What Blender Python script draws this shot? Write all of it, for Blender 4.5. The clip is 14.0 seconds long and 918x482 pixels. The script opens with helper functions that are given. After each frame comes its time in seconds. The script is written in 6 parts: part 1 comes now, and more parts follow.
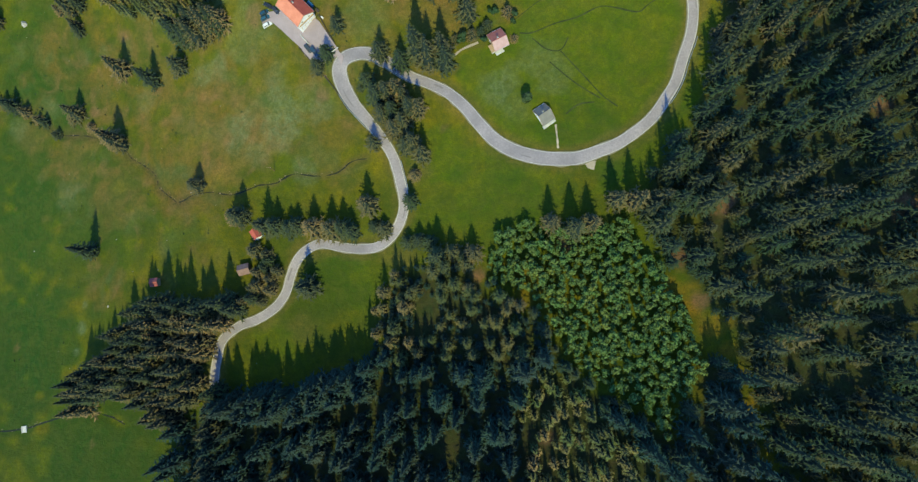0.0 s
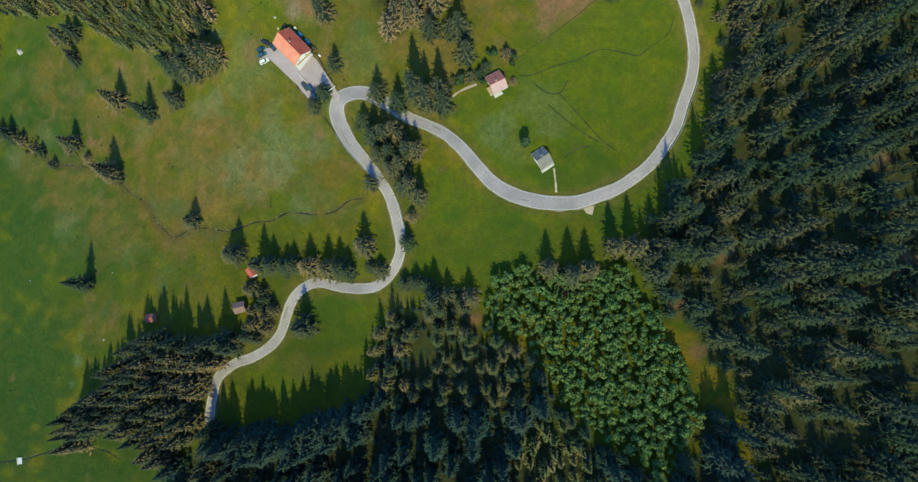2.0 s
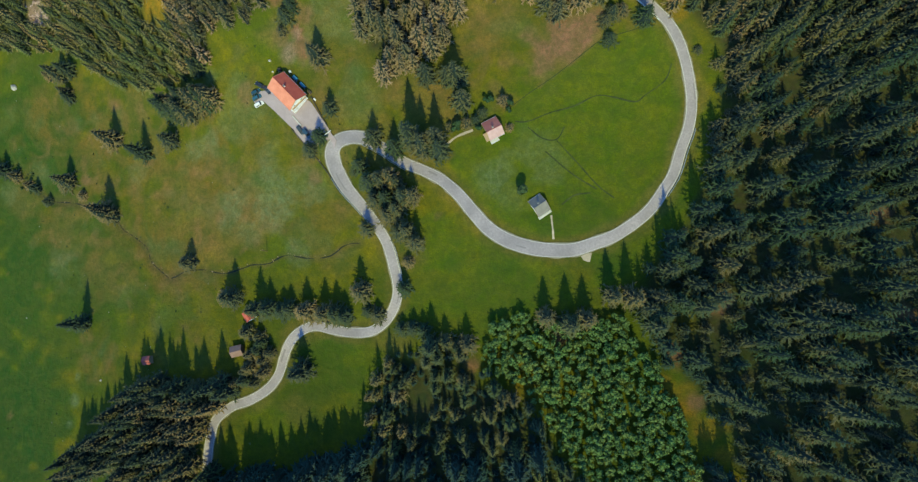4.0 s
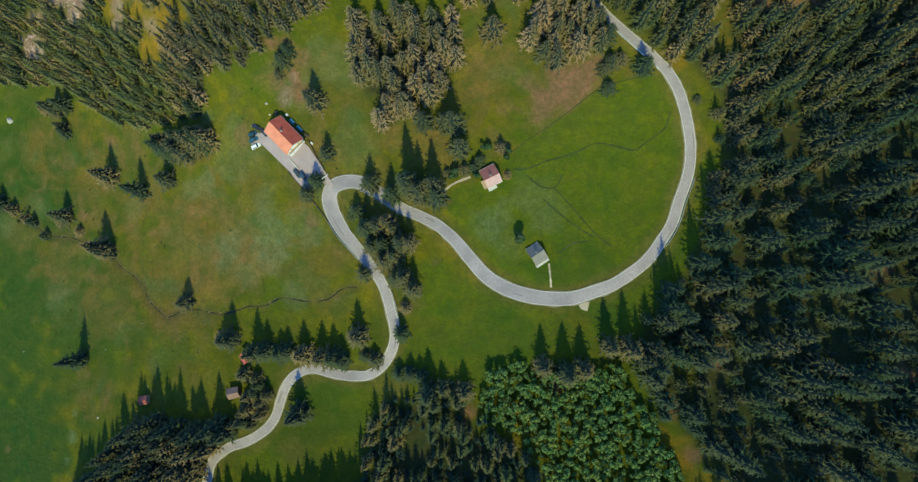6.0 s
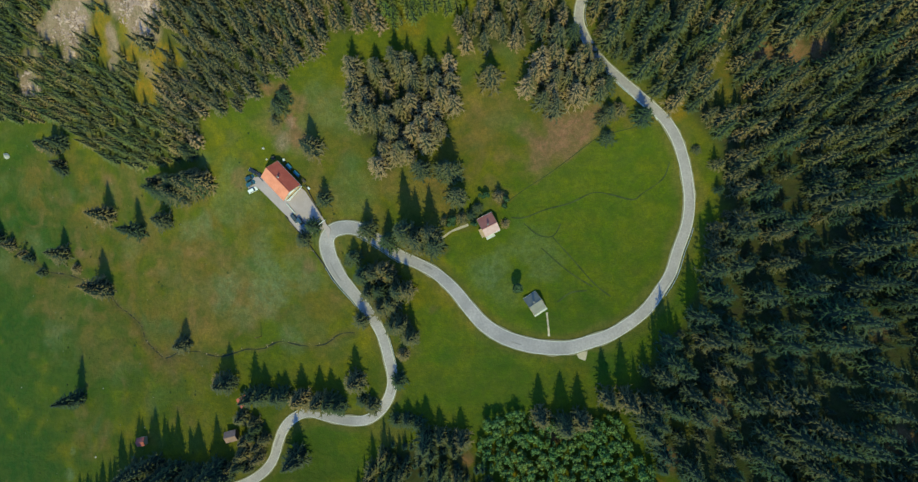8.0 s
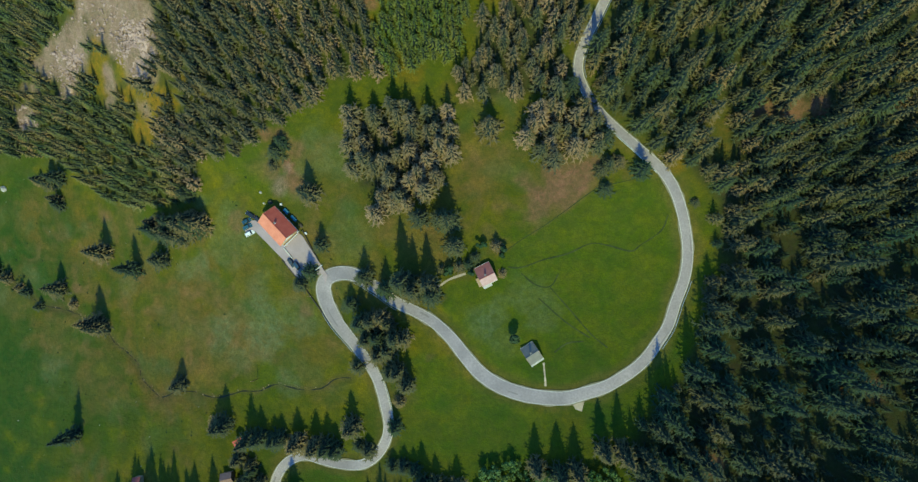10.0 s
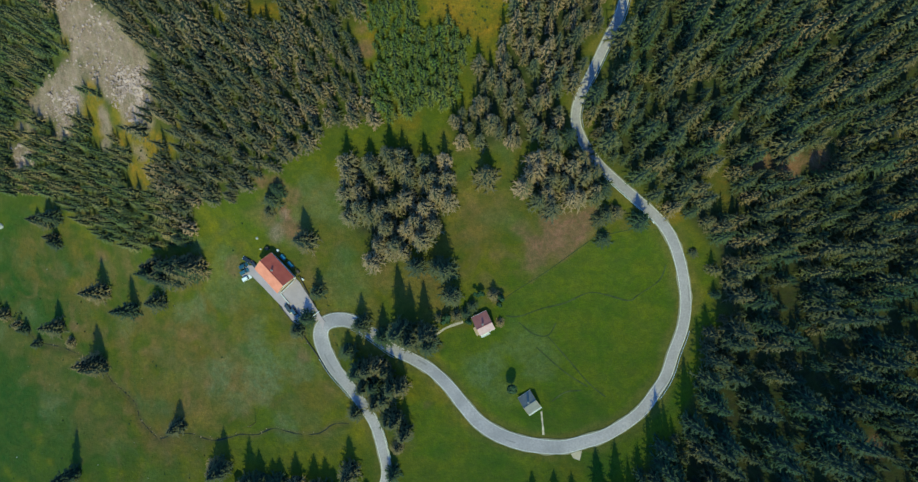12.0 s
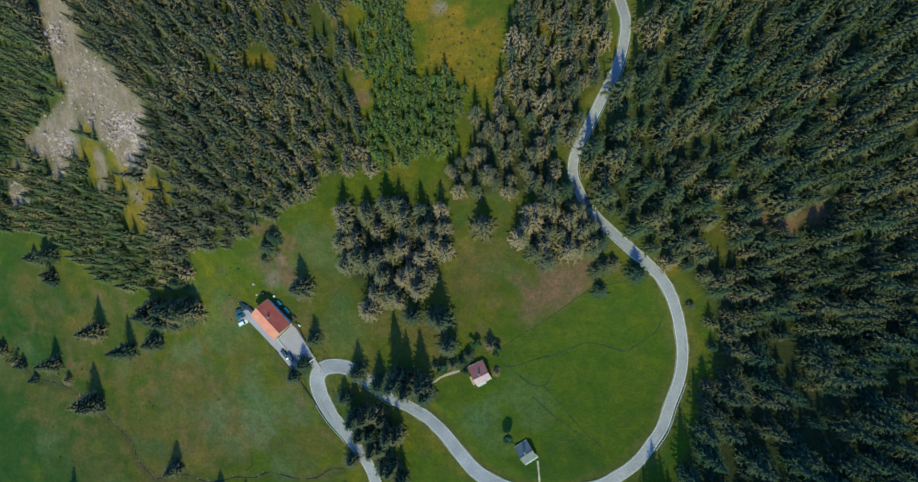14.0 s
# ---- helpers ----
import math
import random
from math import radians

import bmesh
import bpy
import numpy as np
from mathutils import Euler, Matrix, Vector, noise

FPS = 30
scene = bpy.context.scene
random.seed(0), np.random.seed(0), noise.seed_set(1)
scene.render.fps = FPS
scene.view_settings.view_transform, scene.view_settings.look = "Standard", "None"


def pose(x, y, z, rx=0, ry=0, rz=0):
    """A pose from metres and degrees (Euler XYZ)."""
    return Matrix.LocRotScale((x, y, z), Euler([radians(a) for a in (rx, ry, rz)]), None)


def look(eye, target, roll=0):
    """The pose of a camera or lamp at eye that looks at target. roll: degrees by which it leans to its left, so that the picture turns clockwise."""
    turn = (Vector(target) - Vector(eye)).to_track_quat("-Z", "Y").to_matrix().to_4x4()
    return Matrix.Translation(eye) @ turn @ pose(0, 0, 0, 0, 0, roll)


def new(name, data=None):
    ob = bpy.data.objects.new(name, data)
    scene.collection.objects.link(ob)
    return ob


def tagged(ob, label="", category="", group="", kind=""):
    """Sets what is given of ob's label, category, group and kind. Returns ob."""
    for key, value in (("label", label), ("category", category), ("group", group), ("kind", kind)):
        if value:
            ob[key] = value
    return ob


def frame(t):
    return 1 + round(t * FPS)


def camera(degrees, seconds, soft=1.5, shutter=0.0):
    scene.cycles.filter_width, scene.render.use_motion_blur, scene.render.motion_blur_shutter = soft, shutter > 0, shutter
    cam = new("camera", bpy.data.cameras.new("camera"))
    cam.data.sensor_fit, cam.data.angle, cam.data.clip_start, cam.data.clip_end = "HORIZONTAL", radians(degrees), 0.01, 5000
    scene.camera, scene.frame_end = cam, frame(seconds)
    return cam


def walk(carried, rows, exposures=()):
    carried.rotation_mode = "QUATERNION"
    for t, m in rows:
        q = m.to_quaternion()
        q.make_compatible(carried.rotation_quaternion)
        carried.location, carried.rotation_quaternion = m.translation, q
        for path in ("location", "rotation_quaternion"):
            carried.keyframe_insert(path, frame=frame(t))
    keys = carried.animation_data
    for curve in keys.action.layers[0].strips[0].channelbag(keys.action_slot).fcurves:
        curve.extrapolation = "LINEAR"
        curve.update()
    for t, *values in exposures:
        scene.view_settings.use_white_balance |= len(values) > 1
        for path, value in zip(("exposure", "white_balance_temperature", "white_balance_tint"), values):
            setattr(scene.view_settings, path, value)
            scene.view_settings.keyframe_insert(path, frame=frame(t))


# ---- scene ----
cam = camera(78.0, 14.0, soft=1.4)
PATH = [
    (0, (0.045, -0.008, 290.103), (-0.057, 0.191, 288.116), -27.2),
    (0.5, (0.374, 4.942, 290.152), (0.272, 5.136, 288.164), -27.8),
    (1, (0.683, 9.931, 290.226), (0.581, 10.12, 288.238), -28.3),
    (1.5, (1.002, 15.098, 290.331), (0.9, 15.285, 288.342), -28.6),
    (2, (1.316, 20.141, 290.421), (1.213, 20.322, 288.432), -29.3),
    (2.5, (1.588, 25.299, 290.531), (1.485, 25.479, 288.542), -29.6),
    (3, (1.895, 30.504, 290.658), (1.792, 30.679, 288.668), -30.4),
    (5.5, (3.232, 57.843, 291.644), (3.13, 57.992, 289.652), -34.3),
    (6, (3.511, 63.049, 291.756), (3.408, 63.193, 289.764), -35.3),
    (6.5, (3.775, 68.326, 291.868), (3.672, 68.468, 289.875), -35.7),
    (7, (4.041, 73.569, 291.969), (3.937, 73.706, 289.976), -36.7),
    (7.5, (4.313, 78.951, 292.075), (4.209, 79.085, 290.083), -37.6),
    (8, (4.586, 84.135, 292.172), (4.481, 84.266, 290.179), -38.4),
    (10.5, (5.805, 110.597, 292.702), (5.699, 110.712, 290.708), -41.9),
    (11, (6.045, 115.83, 292.773), (5.939, 115.942, 290.779), -43.0),
    (11.5, (6.309, 121.209, 292.823), (6.203, 121.317, 290.829), -43.9),
    (12, (6.563, 126.425, 292.899), (6.456, 126.529, 290.904), -45.2),
    (12.5, (6.832, 131.803, 292.969), (6.725, 131.904, 290.975), -45.9),
    (13, (7.116, 137.045, 293.049), (7.009, 137.142, 291.055), -47.3),
    (13.5, (7.47, 142.463, 293.106), (7.362, 142.558, 291.112), -48.1),
    (14, (7.822, 147.75, 293.162), (7.714, 147.839, 291.167), -49.8),
]
walk(cam, [(t, look(eye, target, roll)) for t, eye, target, roll in PATH], [(0.0, 1.47, 6080, -5), (5.5, 1.41, 6130, -11), (7.0, 1.38, 6100, -12), (8.5, 1.33, 6020, -17), (10.5, 1.29, 5700, -17), (14.0, 1.25, 5150, -13)])

# ---- light ----
SUN_UP = 44.5
SUN_WAY = Vector((0.07, -1.0, math.tan(radians(SUN_UP))))
world = bpy.data.worlds.new("alpine_sky")
scene.world = world
world.use_nodes = True
wn = world.node_tree.nodes
sky = wn.new("ShaderNodeTexSky")
sky.sky_type = "NISHITA"
sky.sun_disc = False
sky.sun_elevation = radians(SUN_UP)
sky.sun_rotation = radians(180)
sky.altitude = 1200
sky.ozone_density = 8.0
sky.dust_density = 0.3
wn["Background"].inputs[1].default_value = 0.13
world.node_tree.links.new(sky.outputs[0], wn["Background"].inputs[0])
sun = new("sun", bpy.data.lights.new("sun", "SUN"))
sun.data.energy, sun.data.angle, sun.data.color = 2.0, radians(0.6), (1.0, 0.86, 0.38)
sun.matrix_world = look(SUN_WAY * 300, (0, 0, 0))

# ---- plan (metres; x east, y north) ----
ROAD_LOWER = [-127.4, -103.3, -128.1, -85.7, -127.9, -68.9, -127.2, -57.1, -126.6, -49.1, -126.5, -38.4, -125.2, -28.2, -122.3, -19.5, -114.7, -13.3, -105.8, -10.0, -97.5, -4.7, -92.4, 2.0, -89.7, 10.0, -86.7, 16.6, -82.5, 21.0, -75.2, 24.1, -66.4, 22.6, -57.6, 21.5, -48.6, 22.3, -41.8, 27.0, -37.7, 33.7, -36.2, 41.1, -37.7, 49.9, -40.6, 59.9, -45.0, 67.5, -50.9, 75.3, -57.7, 83.2, -62.4, 91.0, -64.5, 98.2, -62.8, 102.8, -57.7, 105.1, -50.5, 104.5, -41.9, 99.8, -32.9, 93.7, -24.1, 89.8, -16.6, 85.7]
ROAD_UPPER = [-9.3, 79.2, -3.4, 72.0, 2.6, 65.6, 9.9, 60.9, 18.4, 58.0, 26.8, 56.7, 36.3, 56.7, 44.5, 59.1, 52.6, 62.1, 60.6, 67.3, 66.3, 72.3, 70.9, 78.7, 75.6, 86.6, 78.4, 95.6, 81.5, 104.8, 82.6, 113.9, 81.6, 123.0, 79.3, 132.1, 76.2, 139.5, 72.1, 145.4, 67.3, 150.0, 61.7, 154.8, 54.9, 160.7, 48.3, 167.0, 42.9, 174.3, 39.5, 181.5, 39.0, 187.4, 41.1, 194.5, 45.1, 202.8, 49.5, 212.3, 53.4, 220.4, 55.7, 229.7, 56.1, 238.0, 54.0, 245.0, 51.0, 253.6, 49.7, 263.9]
ROAD = ROAD_LOWER + ROAD_UPPER
STREAM = [-291.8, 119.4, -268.8, 108.3, -261.1, 104.6, -245.3, 97.0, -229.0, 86.8, -208.6, 83.7, -186.6, 76.1, -178.6, 69.4, -169.0, 64.2, -163.3, 59.3, -160.3, 53.3, -153.5, 48.5, -148.0, 45.3, -139.9, 48.6, -130.2, 49.2, -119.1, 47.5, -111.5, 49.1, -105.5, 51.2, -96.7, 51.9, -87.9, 55.4, -76.6, 54.1, -66.8, 54.9, -59.9, 59.6, -52.0, 60.7]
BROOK = [-287.5, -74.7, -254.3, -70.0, -237.2, -67.2, -222.4, -62.6, -207.1, -58.1, -192.2, -56.5, -181.3, -57.5, -172.5, -60.5]
TRACK_A = [13.4, 108.6, 18.5, 108.5, 27.6, 111.8, 36.7, 114.2, 45.7, 118.3, 52.5, 117.6, 61.1, 115.5, 64.8, 117.9, 72.3, 123.4, 74.7, 129.7]
DITCH = [9.5, 113.0, 18.0, 119.2, 28.4, 125.9, 37.5, 132.6, 46.4, 139.1, 52.0, 141.0, 58.5, 142.5, 67.0, 144.6]
TRACK_B = [18.5, 106.2, 24.3, 101.7, 30.1, 101.2, 33.5, 106.6]
TRACK_C = [30.1, 100.7, 38.3, 91.6, 46.4, 82.5, 53.3, 77.0]
TRACK_D = [25.6, 96.4, 36.1, 87.3, 46.5, 80.7]
TRACK_F = [32.1, 74.9, 37.4, 78.7, 44.2, 79.6]
PATH_H2 = [-17.8, 98.4, -14.0, 100.8, -10.3, 103.3, -3.7, 105.8]
PATH_H3 = [27.9, 70.7, 28.5, 65.2, 29.0, 60.0]
COURT = [-95.2, 127.6, -97.8, 127.5, -101.7, 124.3, -100.4, 121.5, -96.7, 123.3, -91.8, 118.9, -86.9, 114.2, -82.2, 109.8, -80.9, 107.0, -77.6, 103.9, -73.5, 100.8, -71.9, 97.6, -67.7, 92.0, -64.6, 97.4, -62.4, 104.3, -64.5, 106.8, -65.8, 109.1, -68.9, 113.6, -73.6, 120.6, -76.3, 122.9, -82.0, 126.0]
PULL = [39.3, 54.9, 44.0, 55.5, 43.2, 51.7, 40.7, 52.5]
T_MEADOW = [-182.9, 113.7, 19.6, -163.5, 105.5, 19.9, -147.2, 110.0, 14.6, -211.8, 137.7, 9.3, -213.2, 94.9, 15.8, -236.0, 92.8, 7.9, -187.4, 78.6, 20.6, -184.6, 76.5, 17.8, -136.6, 52.6, 12.4, -199.2, 22.7, 21.6, -257.2, 102.7, 14.6, -263.1, 104.7, 11.0, -250.0, 99.9, 9.1, -241.2, 95.1, 6.5, -228.2, 85.5, 7.2, -204.6, 87.6, 4.9, -217.6, 92.9, 5.7, -216.2, 148.8, 17.2, -210.8, 150.8, 13.7, -266.5, 148.9, 14.3]
T_ROW = [-112.3, 35.8, 18.5, -115.6, 36.4, 12.8, -99.0, 31.2, 21.0, -94.5, 31.7, 15.8, -88.3, 31.1, 12.6, -85.0, 31.5, 13.3, -77.2, 30.9, 18.3, -68.4, 29.9, 18.8, -64.0, 29.8, 17.5, -59.9, 28.7, 14.0, -51.7, 39.9, 18.5, -44.9, 29.6, 9.3, -49.2, 31.0, 5.6, -105.3, 21.2, 10.9]
T_POCKET = [-80.0, 4.2, 23.1, -20.4, 17.0, 21.9, -14.5, 18.8, 13.6, -6.2, 18.2, 15.0, -29.1, 24.1, 9.8, -24.7, 23.3, 10.3, -10.7, 16.8, 9.0, -33.8, 23.5, 8.0]
T_GROVE_EDGE = [25.6, 29.5, 18.1, 34.2, 27.1, 22.1, 40.6, 28.9, 19.1, 51.0, 38.3, 20.1, 58.1, 38.1, 22.9]
T_ISLAND = [-51.4, 92.6, 10.1, -46.5, 84.4, 19.6, -42.3, 85.8, 18.3, -38.1, 87.2, 15.3, -44.8, 77.4, 16.4, -40.3, 78.3, 14.8, -35.6, 84.6, 13.2, -32.6, 78.5, 18.3, -29.2, 78.8, 16.2, -39.4, 71.6, 14.9, -35.7, 73.1, 16.3, -31.7, 64.8, 16.7, -27.7, 59.7, 17.3, -34.6, 64.0, 13.4, -49.0, 65.8, 10.8, -32.8, 41.0, 12.7, -30.9, 52.0, 6.6, -69.8, 105.5, 10.7, -74.1, 100.1, 11.4, -54.6, 90.4, 3.0]
T_NORTH = [-69.0, 137.7, 18.3, -64.7, 116.6, 11.9, -45.4, 103.6, 14.8, -36.1, 98.9, 15.4, -28.1, 101.8, 29.4, -24.1, 98.4, 24.9, -18.8, 101.1, 24.0, -17.5, 96.8, 20.5, -8.1, 116.3, 17.9, -11.1, 126.3, 21.7, -22.5, 127.7, 17.4, -14.2, 127.4, 14.5, 5.3, 163.4, 17.0, -82.7, 154.6, 9.8, -80.3, 158.6, 7.5, -85.0, 149.7, 5.3, 5.1, 183.7, 8.4, 50.4, 139.4, 6.2, 54.5, 149.5, 6.8, 51.0, 148.5, 8.2, 63.2, 145.8, 13.0, 48.6, 146.6, 5.0, 44.8, 163.2, 15.0, 40.2, 168.8, 15.5, 48.6, 157.6, 13.5, 35.8, 176.4, 14.0, 84.4, 134.5, 2.8]
T_WEST = [-212.9, 140.3, 10.5, -217.4, 149.2, 12.5, -224.5, 149.7, 8.4, -128.3, 138.9, 14.3]
BUSH = [-0.2, 112.3, 5.2, 2.6, 116.7, 5.2, 8.6, 116.9, 6.9, 11.4, 116.0, 5.2, -6.1, 108.3, 6.4, -9.7, 106.8, 6.4, -2.6, 109.4, 5.8, -11.6, 107.1, 5.2, -13.3, 107.3, 4.1, 11.0, 113.0, 4.0, 11.1, 106.0, 2.9, -1.3, 106.2, 4.6]
ROUND = [16.0, 80.1, 5.7]
P_RIGHT = [129.2, -75.6, 101.6, -63.5, 96.6, -43.6, 90.9, -24.5, 84.6, -5.6, 71.4, 9.9, 64.1, 23.8, 60.3, 36.8, 63.6, 47.1, 69.5, 57.2, 78.9, 68.4, 84.2, 82.9, 88.3, 104.2, 92.3, 107.7, 89.6, 125.6, 87.2, 139.0, 75.5, 149.0, 65.5, 156.0, 58.0, 162.6, 49.0, 171.5, 44.0, 180.5, 43.2, 192.5, 49.6, 206.0, 57.2, 222.5, 61.3, 233.8, 60.5, 244.2, 57.6, 262.7, 176.5, 251.5, 176.9, 40.4, 169.4, -71.9]
P_BOTTOM = [-142.8, -104.5, -145.5, -57.7, -128.0, -49.1, -119.7, -47.0, -105.9, -43.0, -85.1, -44.0, -74.2, -35.2, -51.2, -30.4, -47.5, 2.0, -36.6, 13.5, -0.8, 15.4, 0.3, 2.0, 15.8, -5.1, 23.7, -16.7, 37.6, -38.7, 58.2, -46.1, 68.0, -49.6, 79.0, -28.2, 89.4, -27.7, 98.9, -63.7, 125.9, -75.9]
P_LEFT = [-195.9, -56.5, -204.9, -44.4, -175.2, -25.6, -166.3, -12.0, -157.0, -4.1, -145.0, 1.4, -119.0, -0.2, -111.8, -5.0, -115.5, -10.1, -126.8, -18.2, -129.7, -38.5, -132.4, -49.2, -145.5, -57.7, -164.9, -46.4, -182.3, -44.5]
P_HUT = [-106.4, 23.3, -90.8, 20.0, -92.7, 11.3, -97.4, 2.0, -108.0, -6.6, -115.4, -4.7, -106.1, 4.7, -104.0, 15.3]
P_WCLUMP = [-149.0, 126.5, -138.0, 129.0, -127.0, 129.5, -122.0, 128.5, -122.0, 122.5, -136.0, 120.5, -149.0, 121.0]
P_GROVE = [-0.8, 16.6, 4.1, 26.3, 16.1, 31.3, 27.9, 28.2, 39.5, 26.8, 53.1, 31.2, 61.5, 20.4, 69.3, 7.6, 78.2, -11.2, 79.3, -24.0, 71.7, -36.9, 65.0, -50.9, 56.5, -39.9, 37.9, -29.9, 27.2, -16.7, 22.8, -7.4, 15.9, 2.0, 0.4, 6.9]
P_WEST = [-300.0, 168.0, -270.0, 166.0, -248.0, 164.0, -225.5, 161.0, -205.7, 158.2, -192.8, 148.0, -170.6, 135.5, -134.0, 134.0, -122.3, 142.2, -120.0, 152.4, -99.1, 153.7, -90.0, 160.9, -79.5, 166.4, -57.5, 180.6, -38.8, 185.6, -42.6, 199.6, -41.9, 228.0, -44.5, 249.2, -48.0, 267.7, -268.2, 295.7]
P_YOUNG = [-43.4, 227.9, -45.1, 249.1, -45.9, 265.8, -28.4, 266.9, -24.2, 243.9, -15.1, 226.7, -1.3, 217.7, -3.5, 206.6, -6.9, 193.1, -19.9, 188.6, -36.5, 186.1, -42.0, 197.3]
P_MIDTOP = [-11.6, 184.0, -3.4, 193.0, -1.2, 208.8, 10.2, 212.8, 14.4, 236.6, 16.1, 266.1, 47.7, 262.2, 51.4, 237.1, 49.7, 222.6, 42.9, 206.2, 35.9, 191.5, 36.1, 182.7, 33.0, 176.2, 22.1, 173.1, 8.4, 175.6, -5.6, 175.8]
P_CENTRE = [-50.0, 177.0, -36.5, 174.5, -24.5, 178.0, -10.5, 175.0, -9.1, 160.6, -7.8, 151.2, -8.9, 141.7, -16.0, 138.0, -24.5, 135.5, -36.7, 125.6, -42.9, 129.0, -51.6, 145.8, -54.8, 160.2]
P_EAST_ISLE = [17.0, 157.5, 17.5, 168.0, 30.8, 176.3, 38.5, 173.9, 42.0, 166.0, 46.5, 158.0, 46.5, 152.0, 40.0, 149.0, 33.8, 148.6, 22.5, 151.5]
P_FRONT = [-122.0, -48.0, -106.0, -43.0, -92.0, -42.5, -84.0, -42.0, -74.2, -35.2, -51.2, -30.4, -50.0, -39.0, -72.0, -46.0, -84.0, -53.0, -106.0, -53.0]
P_MEADOW = [11.8, 114.9, 28.4, 125.9, 46.4, 139.1, 58.5, 142.5, 68.6, 145.0, 75.4, 134.1, 80.5, 117.4, 78.6, 99.2, 67.6, 80.8, 51.9, 66.8, 33.7, 61.1, 17.4, 62.7, 3.1, 72.0, -6.5, 85.0, -16.2, 93.4, -11.4, 101.7, 2.9, 105.1]
P_SCREE = [-187.2, 273.6, -164.7, 268.2, -164.7, 250.8, -163.2, 239.5, -141.3, 222.8, -131.3, 210.6, -132.0, 197.5, -137.9, 187.8, -147.1, 187.4, -160.3, 197.0, -171.1, 207.7, -173.8, 214.0, -183.6, 215.3, -186.9, 218.1, -182.8, 222.3, -187.7, 246.5, -190.2, 256.1]
P_SCREE_L = [-174.6, 223.7, -190.2, 218.2, -200.1, 215.8, -211.0, 210.0, -220.2, 204.2, -216.1, 198.9, -206.3, 195.5, -204.1, 185.7, -194.9, 188.7, -188.0, 195.5, -181.6, 196.6, -177.2, 205.9, -173.8, 214.5]
P_SCREE_B = [-236.8, 187.0, -228.3, 188.7, -223.1, 184.6, -222.4, 176.2, -229.4, 173.2, -234.7, 176.9]
P_GAP = [8.3, 2.0, 17.0, -2.8, 23.8, -14.4, 34.6, -30.0, 54.4, -41.1, 64.9, -51.9, 72.6, -39.0, 78.3, -24.0, 87.0, -21.6, 92.4, -37.8, 96.0, -53.6, 80.8, -60.8, 67.5, -59.9, 53.7, -56.9, 33.1, -43.4, 15.7, -15.7]
P_MIX = [13.1, -35.5, 27.0, -25.8, 39.6, -43.0, 49.8, -50.9, 57.7, -56.6, 56.6, -83.2, 14.7, -88.2]
P_MOTLEY = [-48.9, 2.0, -36.6, 13.5, -0.8, 15.4, 4.0, 2.0, 15.8, -5.1, 19.0, -23.8, 1.4, -31.5, -13.3, -24.9, -33.9, -28.3, -50.4, -21.3]
DRY_SPOTS = [(-112.0, 75.0, 24, 0.75), (-141.6, 86.3, 20, 0.5), (-126.2, 63.8, 20, 0.6), (-245.4, 89.1, 14, 0.5), (-216.4, 74.2, 18, 0.45), (-186.7, 49.1, 22, 0.4), (-199.3, 16.8, 4, 0.9), (-198.1, 5.0, 4, 0.8), (-196.5, 28.6, 4, 0.5), (33.9, 140.2, 14, 1.0), (23.9, 131.9, 8, 0.8), (41.6, 144.9, 8, 0.8), (6.3, 153.7, 14, 0.45), (-193.7, 155.1, 5, 0.9), (-88.9, 150.2, 8, 0.7), (-68.6, 150.4, 12, 0.4), (-59.0, 100.7, 8, 0.6), (-27.8, 99.4, 12, 0.8), (-44.5, 109.5, 10, 0.5), (-74.2, 97.1, 5, 0.9), (-33.3, 59.5, 10, 0.6), (-36.5, 17.3, 8, 0.6), (-191.1, 126.2, 5, 0.5), (-24.3, 122.4, 16, 0.5), (-39.2, 131.5, 10, 0.5), (-5.3, 144.1, 10, 0.4), (-69.6, 121.7, 14, 0.5), (-168.8, 129.1, 14, 0.4), (-84.0, -14.0, 8, 0.4), (-105.7, -3.3, 10, 0.7), (-60.1, 50.8, 8, 0.3)]
